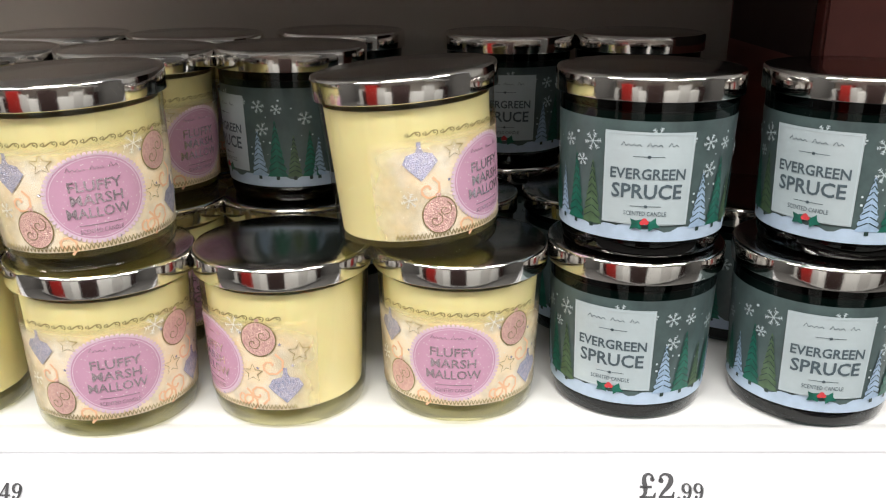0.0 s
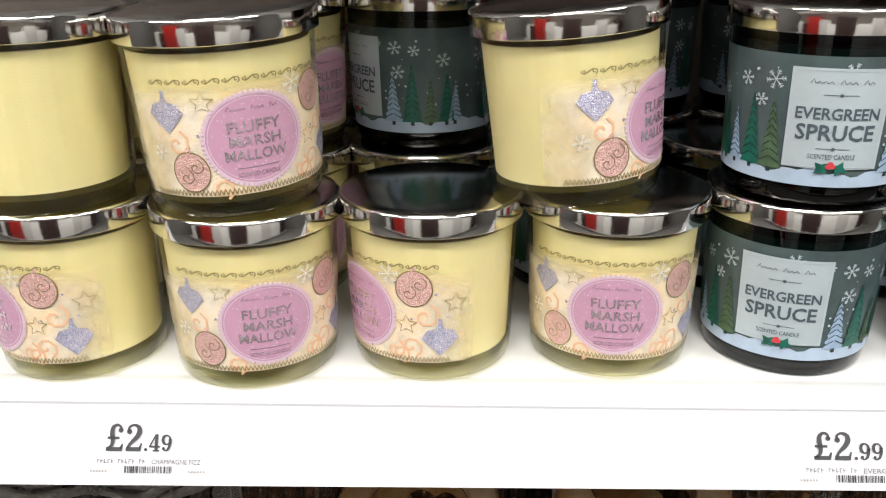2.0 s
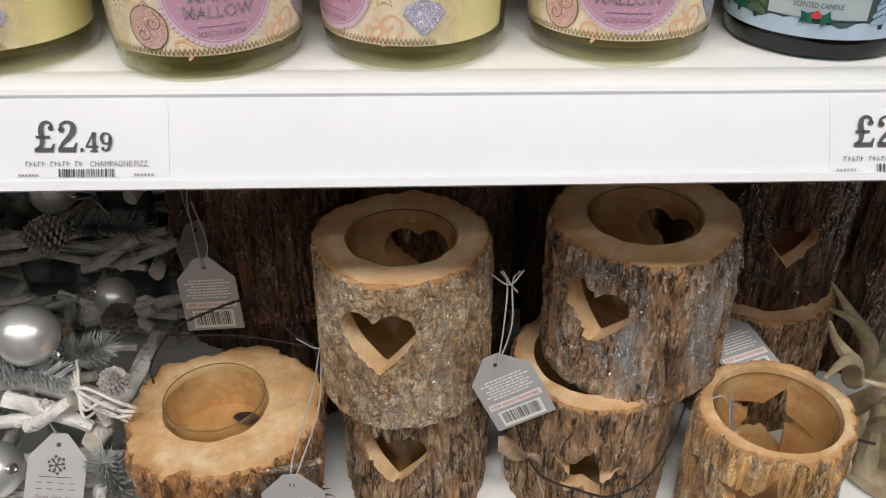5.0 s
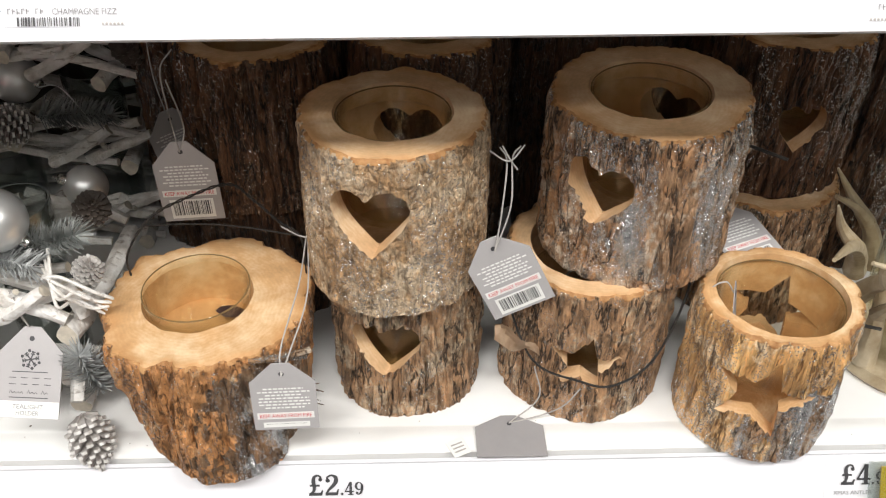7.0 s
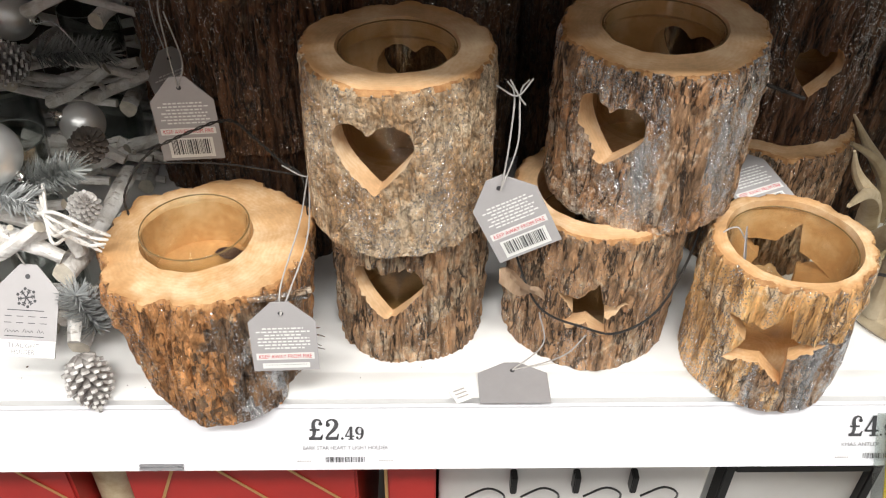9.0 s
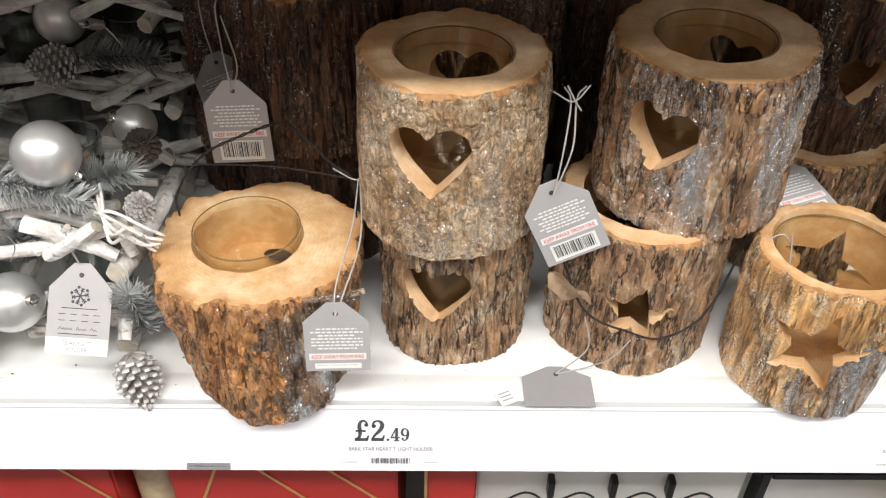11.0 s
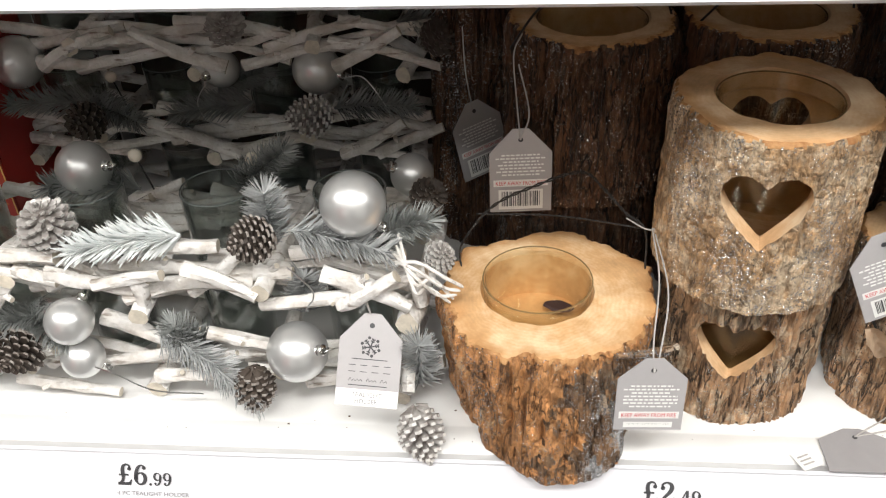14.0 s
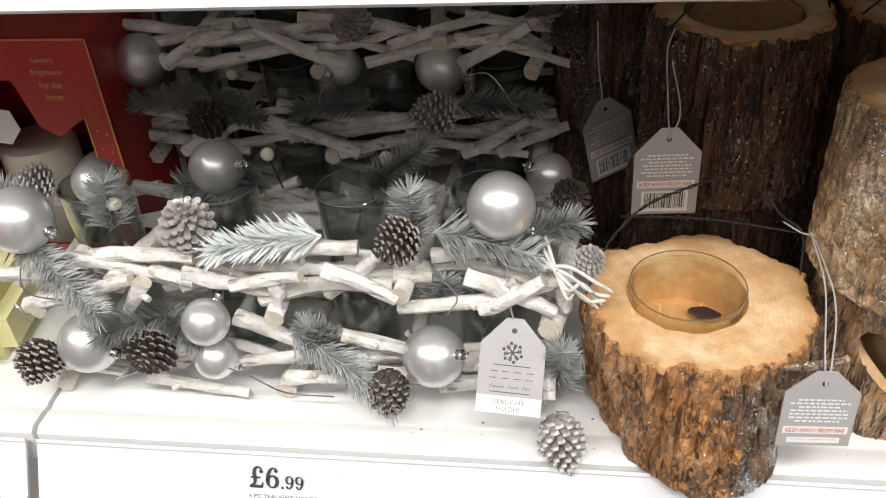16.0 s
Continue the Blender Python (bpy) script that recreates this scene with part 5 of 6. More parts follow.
H1 = smooth_path([(-0.281, 0.497, 0.938), (-0.281, 0.499, 0.957), (-0.262, 0.500, 0.985), (-0.236, 0.501, 1.000), (-0.209, 0.502, 1.009), (-0.195, 0.501, 0.998), (-0.181, 0.50, 0.982), (-0.168, 0.499, 0.970), (-0.166, 0.494, 0.945)], 14)
bm = bmesh.new()
for ph in (0, math.pi):
    tube([p + Vector((0, 0.0007 * math.cos(i * 0.9 + ph), 0.0007 * math.sin(i * 0.9 + ph))) for i, p in enumerate(local(log1, H1))], 0.00055, 5, bm)
part("wire_handle", bm, wire_mat, log1, "black twisted wire handle")
twisted(local(log1, [(-0.272, 0.512, 0.972), (-0.22, 0.512, 0.971), (-0.166, 0.500, 0.970)]), 0.0006, "cross_wire", wire_mat, log1)
# sprung wire loop hanging on the front of the star holder
twisted(local(log3a, [(-0.036, 0.478, 0.935), (-0.020, 0.447, 0.908), (0.010, 0.4425, 0.893), (0.034, 0.4425, 0.888), (0.06, 0.450, 0.905), (0.083, 0.478, 0.94), (0.086, 0.503, 0.965)]), 0.0008, "wire_handle", wire_mat, log3a)
twisted(local(log5b, [(-0.252, 0.578, 1.055), (-0.235, 0.56, 1.088), (-0.20, 0.57, 1.118), (-0.165, 0.585, 1.10), (-0.146, 0.6, 1.06)]), 0.0008, "wire_handle", wire_mat, log5b)
twisted(local(log6b, [(-0.138, 0.60, 1.055), (-0.118, 0.58, 1.09), (-0.08, 0.585, 1.118), (-0.045, 0.6, 1.10), (-0.03, 0.615, 1.06)]), 0.0008, "wire_handle", wire_mat, log6b)
part("nail", tube(local(log3b, [(0.100, 0.478, 1.047), (0.117, 0.464, 1.046)]), 0.0011, 6), wire_mat, log3b)
part("nail", tube(local(log4, [(0.183, 0.447, 0.935), (0.197, 0.443, 0.934)]), 0.0011, 6), wire_mat, log4)
# loose splinters and peeling bark
rng = random.Random(8)
bm = bmesh.new()
for i in range(26):
    a = math.radians(rng.uniform(-75, -5))
    p = Vector((0.058 * math.cos(a), 0.058 * math.sin(a), rng.uniform(0.004, 0.03)))
    d = Vector((math.cos(a) + rng.uniform(-0.4, 0.4), math.sin(a) + rng.uniform(-0.4, 0.4), rng.uniform(-0.6, 0.5))) * rng.uniform(0.006, 0.014)
    if a > math.radians(-45):
        tube([p, p + d * 0.5 + Vector((0, 0, 0.001)), p + d], [0.0008, 0.0006, 0.0002], 4, bm)
part("bark_fibres", bm, bark_dark_shaded, log1)
ob = thing("dried_leaf", "curled dry brown leaf caught beside the bark holders", "leaf")
bm = bmesh.new()
g = []
for j in range(6):
    row = []
    for i in range(9):
        u, v = i / 8, j / 5 - 0.5
        w = 0.010 * math.sin(math.pi * (0.12 + 0.85 * u))
        row.append(bm.verts.new((-0.046 + 0.030 * u + 0.3 * v * w, 0.444 + 0.006 * u + 0.004 * math.sin(5 * u + 4 * v), 0.936 - 0.024 * u + v * w * 1.6 + 0.002 * math.sin(9 * u))))
    g.append(row)
for j in range(5):
    for i in range(8):
        bm.faces.new((g[j][i], g[j][i + 1], g[j + 1][i + 1], g[j + 1][i]))
bmesh.ops.solidify(bm, geom=bm.faces[:], thickness=0.0006)
part("leaf_blade", bm, dried_leaf, ob)


# ---- card tags ----
def tag(label, m, w=0.040, hgt=0.062, style="back", string=()):
    """A house-shaped card: origin at the apex, hanging down -y, its face to +z."""
    ob = new("price_tag")
    ob.empty_display_size = 0.01
    tagged(ob, label, "tag", "grey card tags")
    ob.matrix_basis = m
    t = 0.0007
    sh = 0.29 * hgt
    bm = bmesh.new()
    outline = [(-0.005, -0.001), (0.005, -0.001), (w / 2, -sh), (w / 2, -hgt), (-w / 2, -hgt), (-w / 2, -sh)]
    top = [bm.verts.new((x, y, t)) for x, y in outline]
    bot = [bm.verts.new((x, y, 0)) for x, y in outline]
    bm.faces.new(top)
    bm.faces.new(bot[::-1])
    for i in range(6):
        bm.faces.new((top[i], bot[i], bot[(i + 1) % 6], top[(i + 1) % 6]))
    part("card", bm, dark_tag if style == "plain" else tag_card, ob, smooth=False)
    z = t + 0.0002
    part("eyelet", sheet([disc(0, -0.0085, 0.0016, 14)], None, z), ink, ob, smooth=False)
    bm = bmesh.new()
    rng = random.Random(3)
    if style == "back":
        for i in range(7):
            ww = rng.uniform(0.55, 0.8) * w / 2
            yy = -0.020 - i * 0.0024
            x = -ww
            while x < ww:
                q = rng.uniform(0.0012, 0.0034)
                sheet([rect(x, yy, min(x + q, ww), yy + 0.0011)], bm, z)
                x += q + 0.0007
        part("small_print", bm, white_ink, ob, smooth=False)
        part("warning_panel", sheet([rect(-w * 0.44, -0.0425, w * 0.44, -0.0375)], None, z), white_ink, ob, smooth=False)
        part("warning", words("KEEP AWAY FROM FIRE", height=0.0030, width=w * 0.8, at=(0, -0.0415), z=z + 0.0002), red_ink, ob, smooth=False)
        part("barcode_panel", sheet([rect(-w * 0.36, -hgt + 0.002, w * 0.36, -0.045)], None, z), white_ink, ob, smooth=False)
        bm = bmesh.new()
        barcode(-w * 0.31, w * 0.31, -hgt + 0.0045, -0.0462, rng, bm, z + 0.0002)
        tagged(part("barcode", bm, ink, ob, smooth=False), kind="stuff")
    elif style == "front":
        bm.free()
        bm = bmesh.new()
        snowflake(0, -0.0215, 0.0062, bm, z, 0.0008)
        for k in range(6):
            sheet([disc(0.0056 * math.cos(k * math.pi / 3 + 0.72), -0.0215 + 0.0056 * math.sin(k * math.pi / 3 + 0.72), 0.001, 8)], bm, z)
        for x0, x1, y in ((-0.011, 0.011, -0.0295), (-0.012, 0.012, -0.0455)):
            sheet([rect(x0, y, x1, y + 0.0005)], bm, z)
        # maker's mark as plain strokes
        for i in range(4):
            x = -0.0125 + i * 0.0072
            sheet([rect(x, -0.0372, x + 0.0042, -0.0368), rect(x, -0.0332, x + 0.0042, -0.0328)], bm, z)
        script_bars(0, -0.0428, 0.024, bm, z)
        part("print", bm, ink, ob, smooth=False)
        part("name_panel", sheet([rect(-w / 2 + 0.0002, -hgt + 0.0002, w / 2 - 0.0002, -hgt + 0.0105)], None, z), white_ink, ob, smooth=False)
        bm = words("TEALIGHT", height=0.0028, width=0.019, at=(0, -hgt + 0.0058), z=z + 0.0002)
        words("HOLDER", height=0.0028, width=0.014, at=(0, -hgt + 0.0018), bm=bm, z=z + 0.0002)
        part("product_name", bm, grey_ink, ob, smooth=False)
    else:
        bm.free()
    inv = m.inverted()
    for k, pts in enumerate(string):
        part("string", tube([inv @ p for p in smooth_path(pts, 10)], 0.0005, 5), string_mat, ob)
    return ob


def plane_pose(apex, down, normal):
    """Pose with the apex at the origin, -y along down and +z along normal."""
    y = -Vector(down).normalized()
    n = Vector(normal)
    n = (n - y * n.dot(y)).normalized()
    x = y.cross(n)
    m = Matrix((x, y, n)).transposed().to_4x4()
    m.translation = apex
    return m


tag("grey card tag with barcode hanging from the tall bark holder", plane_pose((-0.245, 0.536, 1.021), (0.02, 0.0, -1), (0.05, -1, 0.25)), string=[[(-0.245, 0.534, 1.013), (-0.248, 0.538, 1.04), (-0.25, 0.545, 1.065), (-0.245, 0.56, 1.072)], [(-0.245, 0.534, 1.013), (-0.240, 0.537, 1.03), (-0.247, 0.542, 1.06)]])
tag("grey card tag with barcode tied to the heart holder", plane_pose((-0.0525, 0.452, 1.003), (0.42, 0.0, -0.9), (-0.1, -1, 0.35)), hgt=0.060, string=[[(-0.048, 0.449, 0.995), (-0.045, 0.452, 1.02), (-0.043, 0.458, 1.05), (-0.047, 0.461, 1.058)], [(-0.048, 0.449, 0.995), (-0.040, 0.452, 1.025), (-0.040, 0.458, 1.052), (-0.036, 0.457, 1.061)], [(-0.052, 0.465, 1.053), (-0.042, 0.456, 1.052), (-0.034, 0.456, 1.062)], [(-0.046, 0.457, 1.061), (-0.041, 0.456, 1.052), (-0.037, 0.457, 1.046)]])
tag("grey card fire warning tag tied to the stump holder", plane_pose((-0.172, 0.405, 0.952), (0.0, -0.10, -1), (0.04, -1, 0.6)), hgt=0.051, w=0.038, string=[[(-0.172, 0.402, 0.943), (-0.172, 0.414, 0.955), (-0.165, 0.455, 0.967), (-0.164, 0.498, 0.972)], [(-0.172, 0.402, 0.943), (-0.168, 0.412, 0.95), (-0.160, 0.45, 0.962), (-0.163, 0.498, 0.972)], [(-0.18, 0.500, 0.978), (-0.166, 0.498, 0.971), (-0.155, 0.496, 0.976)]])
tag("grey card product tag hanging from the white twig holder", plane_pose((-0.3335, 0.459, 0.934), (-0.06, -0.62, -0.75), (0, -0.8, 0.7)), hgt=0.058, w=0.039, style="front", string=[[(-0.3350, 0.456, 0.935), (-0.3365, 0.455, 0.948), (-0.337, 0.455, 0.966)], [(-0.3350, 0.456, 0.935), (-0.3385, 0.456, 0.95), (-0.338, 0.455, 0.966)]])
tag("grey card tag lying on the white shelf", plane_pose((-0.033, 0.450, ZB + 0.0009), (0.0, -1, 0.0), (0, 0, 1)), w=0.046, hgt=0.036, style="plain", string=[[(-0.033, 0.442, ZB + 0.002), (-0.012, 0.446, ZB + 0.004), (0.002, 0.440, ZB + 0.02), (0.012, 0.441, 0.887)], [(-0.033, 0.442, ZB + 0.002), (-0.014, 0.445, 0.875), (-0.018, 0.449, 0.90)]])
tag("grey card tag tucked behind the golden bark holder", plane_pose((0.118, 0.552, 0.955), (0.35, -0.9, -0.2), (-0.1, 0.1, 1)), hgt=0.055, style="back")
tag("grey card tag hanging inside the golden bark holder", plane_pose((0.105, 0.462, 0.957), (0.16, -0.1, -1), (0.9, -0.35, 0.2)), w=0.022, hgt=0.045, style="plain", string=[[(0.106, 0.461, 0.95), (0.100, 0.464, 0.957), (0.09, 0.463, 0.95), (0.085, 0.458, 0.93)]])
tag("grey card tag hanging in the shade behind the twig holders", plane_pose((-0.280, 0.632, 0.992), (0.2, 0, -1), (0.55, -1, 0.1)), style="back", string=[[(-0.279, 0.631, 0.985), (-0.284, 0.633, 1.015), (-0.286, 0.640, 1.045)]])
ob = thing("paper_slip", "small white printed slip lying on the shelf", "paper slip")
bm = box_bm(-0.006, 0.006, -0.007, 0.007, 0, 0.0004)
bm.transform(pose(-0.068, 0.423, ZB + 0.0006, 0, 0, 25))
part("slip", bm, white_ink, ob)
bm = bmesh.new()
for i in range(3):
    sheet([rect(-0.004, -0.004 + i * 0.003, 0.004, -0.0028 + i * 0.003)], bm, 0.0007)
bm.transform(pose(-0.068, 0.423, ZB + 0.0006, 0, 0, 25))
part("slip_print", bm, string_mat, ob, smooth=False)


# ---- white twig tealight holders ----
def twig(p, q, r, bm_seed, parent, mat=None):
    p, q = Vector(p), Vector(q)
    rng = random.Random(bm_seed)
    mid = (p + q) / 2 + Vector((rng.uniform(-1, 1), rng.uniform(-1, 1), rng.uniform(-1, 1))) * (q - p).length * 0.05
    path = smooth_path([p, mid, q], 7)
    rad = [r * (1 - 0.22 * i / (len(path) - 1)) for i in range(len(path))]
    bm = tube(path, rad, 10, lump=0.30, seed=bm_seed, cap_mat=1)
    if rng.random() < 0.5:
        k = path[5]
        d = Vector((rng.uniform(-1, 1), -0.4, rng.uniform(-0.3, 1))).normalized()
        tube([k, k + d * r * 2.0], [r * 0.5, r * 0.35], 7, bm, cap_mat=1)
    return part("twig", bm, [mat or birch, twig_end], parent)


def sprig(at, direction, length, seed, parent, mat, needle=0.0225, n=430, up=(0, 0, 1), drop=0.12):
    thick = 0.0008 if mat is needle_snow else 0.00046
    rng = random.Random(seed)
    d = Vector(direction).normalized()
    at = Vector(at)
    side = d.cross(Vector(up)).normalized()
    lift = side.cross(d)
    bm = bmesh.new()
    stem = [at + d * length * k / 6 - Vector((0, 0, drop * length)) * (k / 6) ** 2 for k in range(7)]
    tube(stem, [0.0013 - 0.00014 * k for k in range(7)], 5, bm)
    for i in range(n):
        q = (i + rng.random()) / n
        k = min(int(q * 6), 5)
        p = stem[k].lerp(stem[k + 1], q * 6 - k)
        a = rng.uniform(0, 2 * math.pi)
        out = side * math.cos(a) + lift * math.sin(a) * 0.8
        v = (out * 0.85 + d * rng.uniform(0.45, 0.95)).normalized() * needle * 1.0 * rng.uniform(0.7, 1.1) * (1 - 0.35 * q)
        s = v.cross(d).normalized() * thick
        u = v.cross(s).normalized() * thick
        b = [bm.verts.new(p + s), bm.verts.new(p - s * 0.5 + u), bm.verts.new(p - s * 0.5 - u)]
        m = [bm.verts.new(p + v * 0.75 + s * 0.8), bm.verts.new(p + v * 0.75 - s * 0.4 + u * 0.8), bm.verts.new(p + v * 0.75 - s * 0.4 - u * 0.8)]
        tip = bm.verts.new(p + v)
        for j in range(3):
            bm.faces.new((b[j], b[(j + 1) % 3], m[(j + 1) % 3], m[j]))
            bm.faces.new((m[j], m[(j + 1) % 3], tip))
    return part("pine_sprig", bm, mat, parent, "frosted artificial pine sprig")


def pine_cone(at, direction, length, r, seed, parent, mat):
    rng = random.Random(seed)
    bm = bmesh.new()
    lathe([(0, 0), (r * 0.4, length * 0.15), (r * 0.45, length * 0.5), (r * 0.25, length * 0.85), (0, length)], 12, bm)
    n = 96
    for i in range(n):
        q = (i + 0.5) / n
        a = i * 2.39996
        z = length * (0.02 + 0.96 * q)
        rr = r * (math.sin(math.pi * min(1, 0.16 + 0.86 * q)) ** 0.7)
        o = Vector((math.cos(a), math.sin(a), 0))
        t = Vector((-math.sin(a), math.cos(a), 0))
        w = r * 0.27 * (1.05 - 0.6 * q)
        base = o * rr * 0.35 + Vector((0, 0, z))
        tip = o * rr * rng.uniform(1.05, 1.22) + Vector((0, 0, z + length * 0.07))
        v = [base - t * w * 0.5, base + t * w * 0.5, tip + t * w * 0.8, tip + o * rr * 0.12, tip - t * w * 0.8]
        th = Vector((0, 0, length * 0.028))
        up = [bm.verts.new(x + th * (1.3 if k > 1 else 0.6)) for k, x in enumerate(v)]
        lo = [bm.verts.new(x - th * 0.6) for x in v]
        bm.faces.new(up)
        bm.faces.new(lo[::-1])
        for k in range(5):
            bm.faces.new((up[k], lo[k], lo[(k + 1) % 5], up[(k + 1) % 5])).material_index = 1 if k in (2, 3) else 0
    bm.transform(Matrix.Translation(at) @ Vector(direction).to_track_quat("Z", "Y").to_matrix().to_4x4())
    return part("pine_cone", bm, [mat, silver_tip if mat is cone_silver else cone_tip], parent, "frosted pine cone", smooth=False)


def bauble(at, r, cap_dir, parent, mat=None):
    bm = bmesh.new()
    bmesh.ops.create_uvsphere(bm, u_segments=40, v_segments=24, radius=r)
    bm.transform(Matrix.Translation(at))
    b = part("bauble", bm, mat or pearl, parent, "matt pearl silver bauble")
    d = Vector(cap_dir).normalized()
    m = Matrix.Translation(Vector(at) + d * r * 0.97) @ d.to_track_quat("Z", "Y").to_matrix().to_4x4()
    bm = lathe([(0, 0.0), (0.0036, 0.0), (0.0037, 0.0005), (0.0034, 0.001), (0.0036, 0.0038), (0.003, 0.0044), (0.0012, 0.0046), (0, 0.0046)], 16)
    bm.transform(m)
    part("bauble_cap", bm, cap_mat, b, "small silver cap")
    bm = tube([Vector((0.0022 * math.cos(k * 0.6), 0, 0.0058 + 0.0022 * math.sin(k * 0.6))) for k in range(11)], 0.0004, 5)
    bm.transform(m)
    part("cap_ring", bm, cap_mat, b)
    return b


def raft(label, at, length, seed, baubles=(), cones=(), sprigs=(), beads=(), wires=(), front=(), turn=0.0):
    """A long holder of criss-cross whitewashed twigs with four glass cups. Origin: middle of its foot."""
    ob = thing("twig_tealight_holder", label, "candle holder", "white twig tealight holders", at=at, turn=(0, 0, turn))
    rng = random.Random(seed)
    D = 0.088
    k = 0
    for i, (xa, za, xb, zb) in enumerate(front):
        y = -D / 2 + (-0.008, 0.001, -0.004, 0.006)[i % 4]
        twig((xa, y, max(0.006, za)), (xb, y + rng.uniform(-0.006, 0.006), max(0.006, zb)), rng.uniform(0.0043, 0.0062), seed * 50 + 100 + i, ob)
    for row, y in ((0, -D / 2), (1, -D / 2 + 0.009), (2, -D / 2 + 0.004), (3, -D / 2 + 0.016), (4, D / 2 - 0.008), (5, D / 2)):
        if front and row in (0, 2):
            continue
        if front and row == 3:
            y += 0.004
        x = -length / 2 - rng.uniform(0, 0.01)
        flip = 1 if row % 2 else -1
        while x < length / 2 - 0.03:
            ln = rng.uniform(0.07, 0.118)
            x1 = min(x + ln, length / 2 + rng.uniform(-0.004, 0.012))
            rise = rng.uniform(0.010, 0.024) * flip
            zc = (0.019, 0.029, 0.036, 0.024, 0.021, 0.031)[row] + rng.uniform(-0.003, 0.004)
            r = rng.uniform(0.0038, 0.0056)
            z0, z1 = max(r, zc - rise / 2), max(r, zc + rise / 2)
            twig((x, y + rng.uniform(-0.003, 0.003), z0), (x1, y + rng.uniform(-0.003, 0.003), z1), r, seed * 50 + k, ob)
            k += 1
            x += ln * rng.uniform(0.62, 0.8)
            flip = -flip
    for j, x in enumerate((-length / 2 + 0.018, -length * 0.27, -length * 0.02, length * 0.24, length / 2 - 0.010)):
        r = rng.uniform(0.0058, 0.0076)
        z = 0.0085 if j % 2 == 0 else 0.030
        x += rng.uniform(-0.008, 0.008)
        twig((x, -D / 2 - rng.uniform(0.008, 0.014), z), (x + rng.uniform(-0.015, 0.015), D / 2 + 0.006, z + rng.uniform(-0.002, 0.004)), r, seed * 50 + 30 + j, ob)
    for x, dx in () if front else ((-length * 0.36, 0.06), (length * 0.06, -0.07), (length * 0.30, 0.05)):
        twig((x, -D / 2 - 0.007, 0.012), (x + dx, -D / 2 - 0.004, 0.040), 0.0054, seed * 50 + 45 + int(x * 100), ob)
    part("base_wire", tube([(-length / 2, 0, 0.006), (length / 2, 0, 0.006)], 0.0015), silver_wire, ob)
    for i in range(4):
        g = part("glass_cup", cup_bm(0.0235, 0.058), cup_glass, ob, "clear glass tealight cup")
        g.location = (length * (-0.375 + 0.25 * i), 0.004, 0.010)
        part("cup_rim", glass_rim(0.0229, 0.058), glass_edge, g)
    for p, r, d in baubles:
        bauble(p, r, d, ob)
    for i, (p, d, ln, r, m) in enumerate(cones):
        pine_cone(p, d, ln, r, seed + i, ob, m)
    for i, (p, d, ln, m) in enumerate(sprigs):
        sprig(p, d, ln, seed * 7 + i, ob, m)
    for p in beads:
        bm = bmesh.new()
        bmesh.ops.create_uvsphere(bm, u_segments=16, v_segments=10, radius=0.0046)
        bm.transform(Matrix.Translation(p))
        b = part("bead", bm, bead_mat, ob, "cream wooden bead")
        part("bead_stem", tube([Vector(p), Vector(p) + Vector((0.004, 0.006, -0.03))], 0.0006), wire_mat, b)
    for pts in wires:
        part("silver_wire", tube(smooth_path(pts, 8), 0.0005, 5), silver_wire, ob)
    return ob


RX, RL = -0.482, 0.345
# lower front holder; offsets are from (RX, 0.512, ZB)
raft("white twig tealight holder with baubles and cones on the shelf", (RX, 0.512, ZB), RL, 3,
     front=[(-0.160, 0.026, -0.064, 0.047), (-0.079, 0.024, -0.060, 0.040), (-0.064, 0.027, 0.015, 0.040), (-0.034, 0.061, 0.006, 0.048), (-0.002, 0.022, 0.044, 0.028), (0.020, 0.027, 0.094, 0.035), (0.038, 0.058, 0.080, 0.044), (0.090, 0.021, 0.126, 0.034), (0.100, 0.022, 0.130, 0.025), (0.150, 0.024, 0.190, 0.033), (-0.172, 0.020, -0.120, 0.014), (0.055, 0.016, 0.140, 0.008), (-0.100, 0.017, -0.030, 0.008)],
     baubles=[((0.098, -0.058, 0.052), 0.0195, (0.8, -0.35, 0.4)), ((-0.043, -0.062, 0.077), 0.0150, (0.3, 0.8, 0.5)), ((-0.044, -0.060, 0.045), 0.0140, (0.5, 0.2, -0.5)), ((-0.129, -0.058, 0.052), 0.0200, (0.9, -0.3, -0.1))],
     cones=[((0.068, -0.062, 0.042), (0.02, -0.25, -1), 0.033, 0.0112, cone_mat), ((-0.085, -0.050, 0.052), (-0.1, -1, -0.1), 0.026, 0.0150, cone_mat), ((-0.160, -0.055, 0.05), (-0.3, -0.7, -0.6), 0.03, 0.013, cone_mat)],
     sprigs=[((0.004, -0.046, 0.060), (0.92, -0.35, -0.42), 0.078, needle_blue), ((0.10, -0.03, 0.062), (0.1, -0.2, 1), 0.04, needle_blue), ((0.174, -0.050, 0.020), (0.05, -0.3, 1.0), 0.056, needle_blue), ((0.030, -0.036, 0.030), (-0.3, -0.4, 1.0), 0.045, needle_mat), ((-0.075, -0.035, 0.06), (-0.5, -0.6, 0.3), 0.055, needle_mat), ((-0.10, -0.03, 0.06), (0.8, -0.5, 0.1), 0.06, needle_mat)],
     wires=[[(-0.042, -0.066, 0.045), (-0.02, -0.07, 0.040), (0.0, -0.066, 0.022), (0.03, -0.06, 0.014)], [(-0.11, -0.066, 0.05), (-0.095, -0.07, 0.040), (-0.11, -0.066, 0.03), (-0.12, -0.06, 0.02)]])
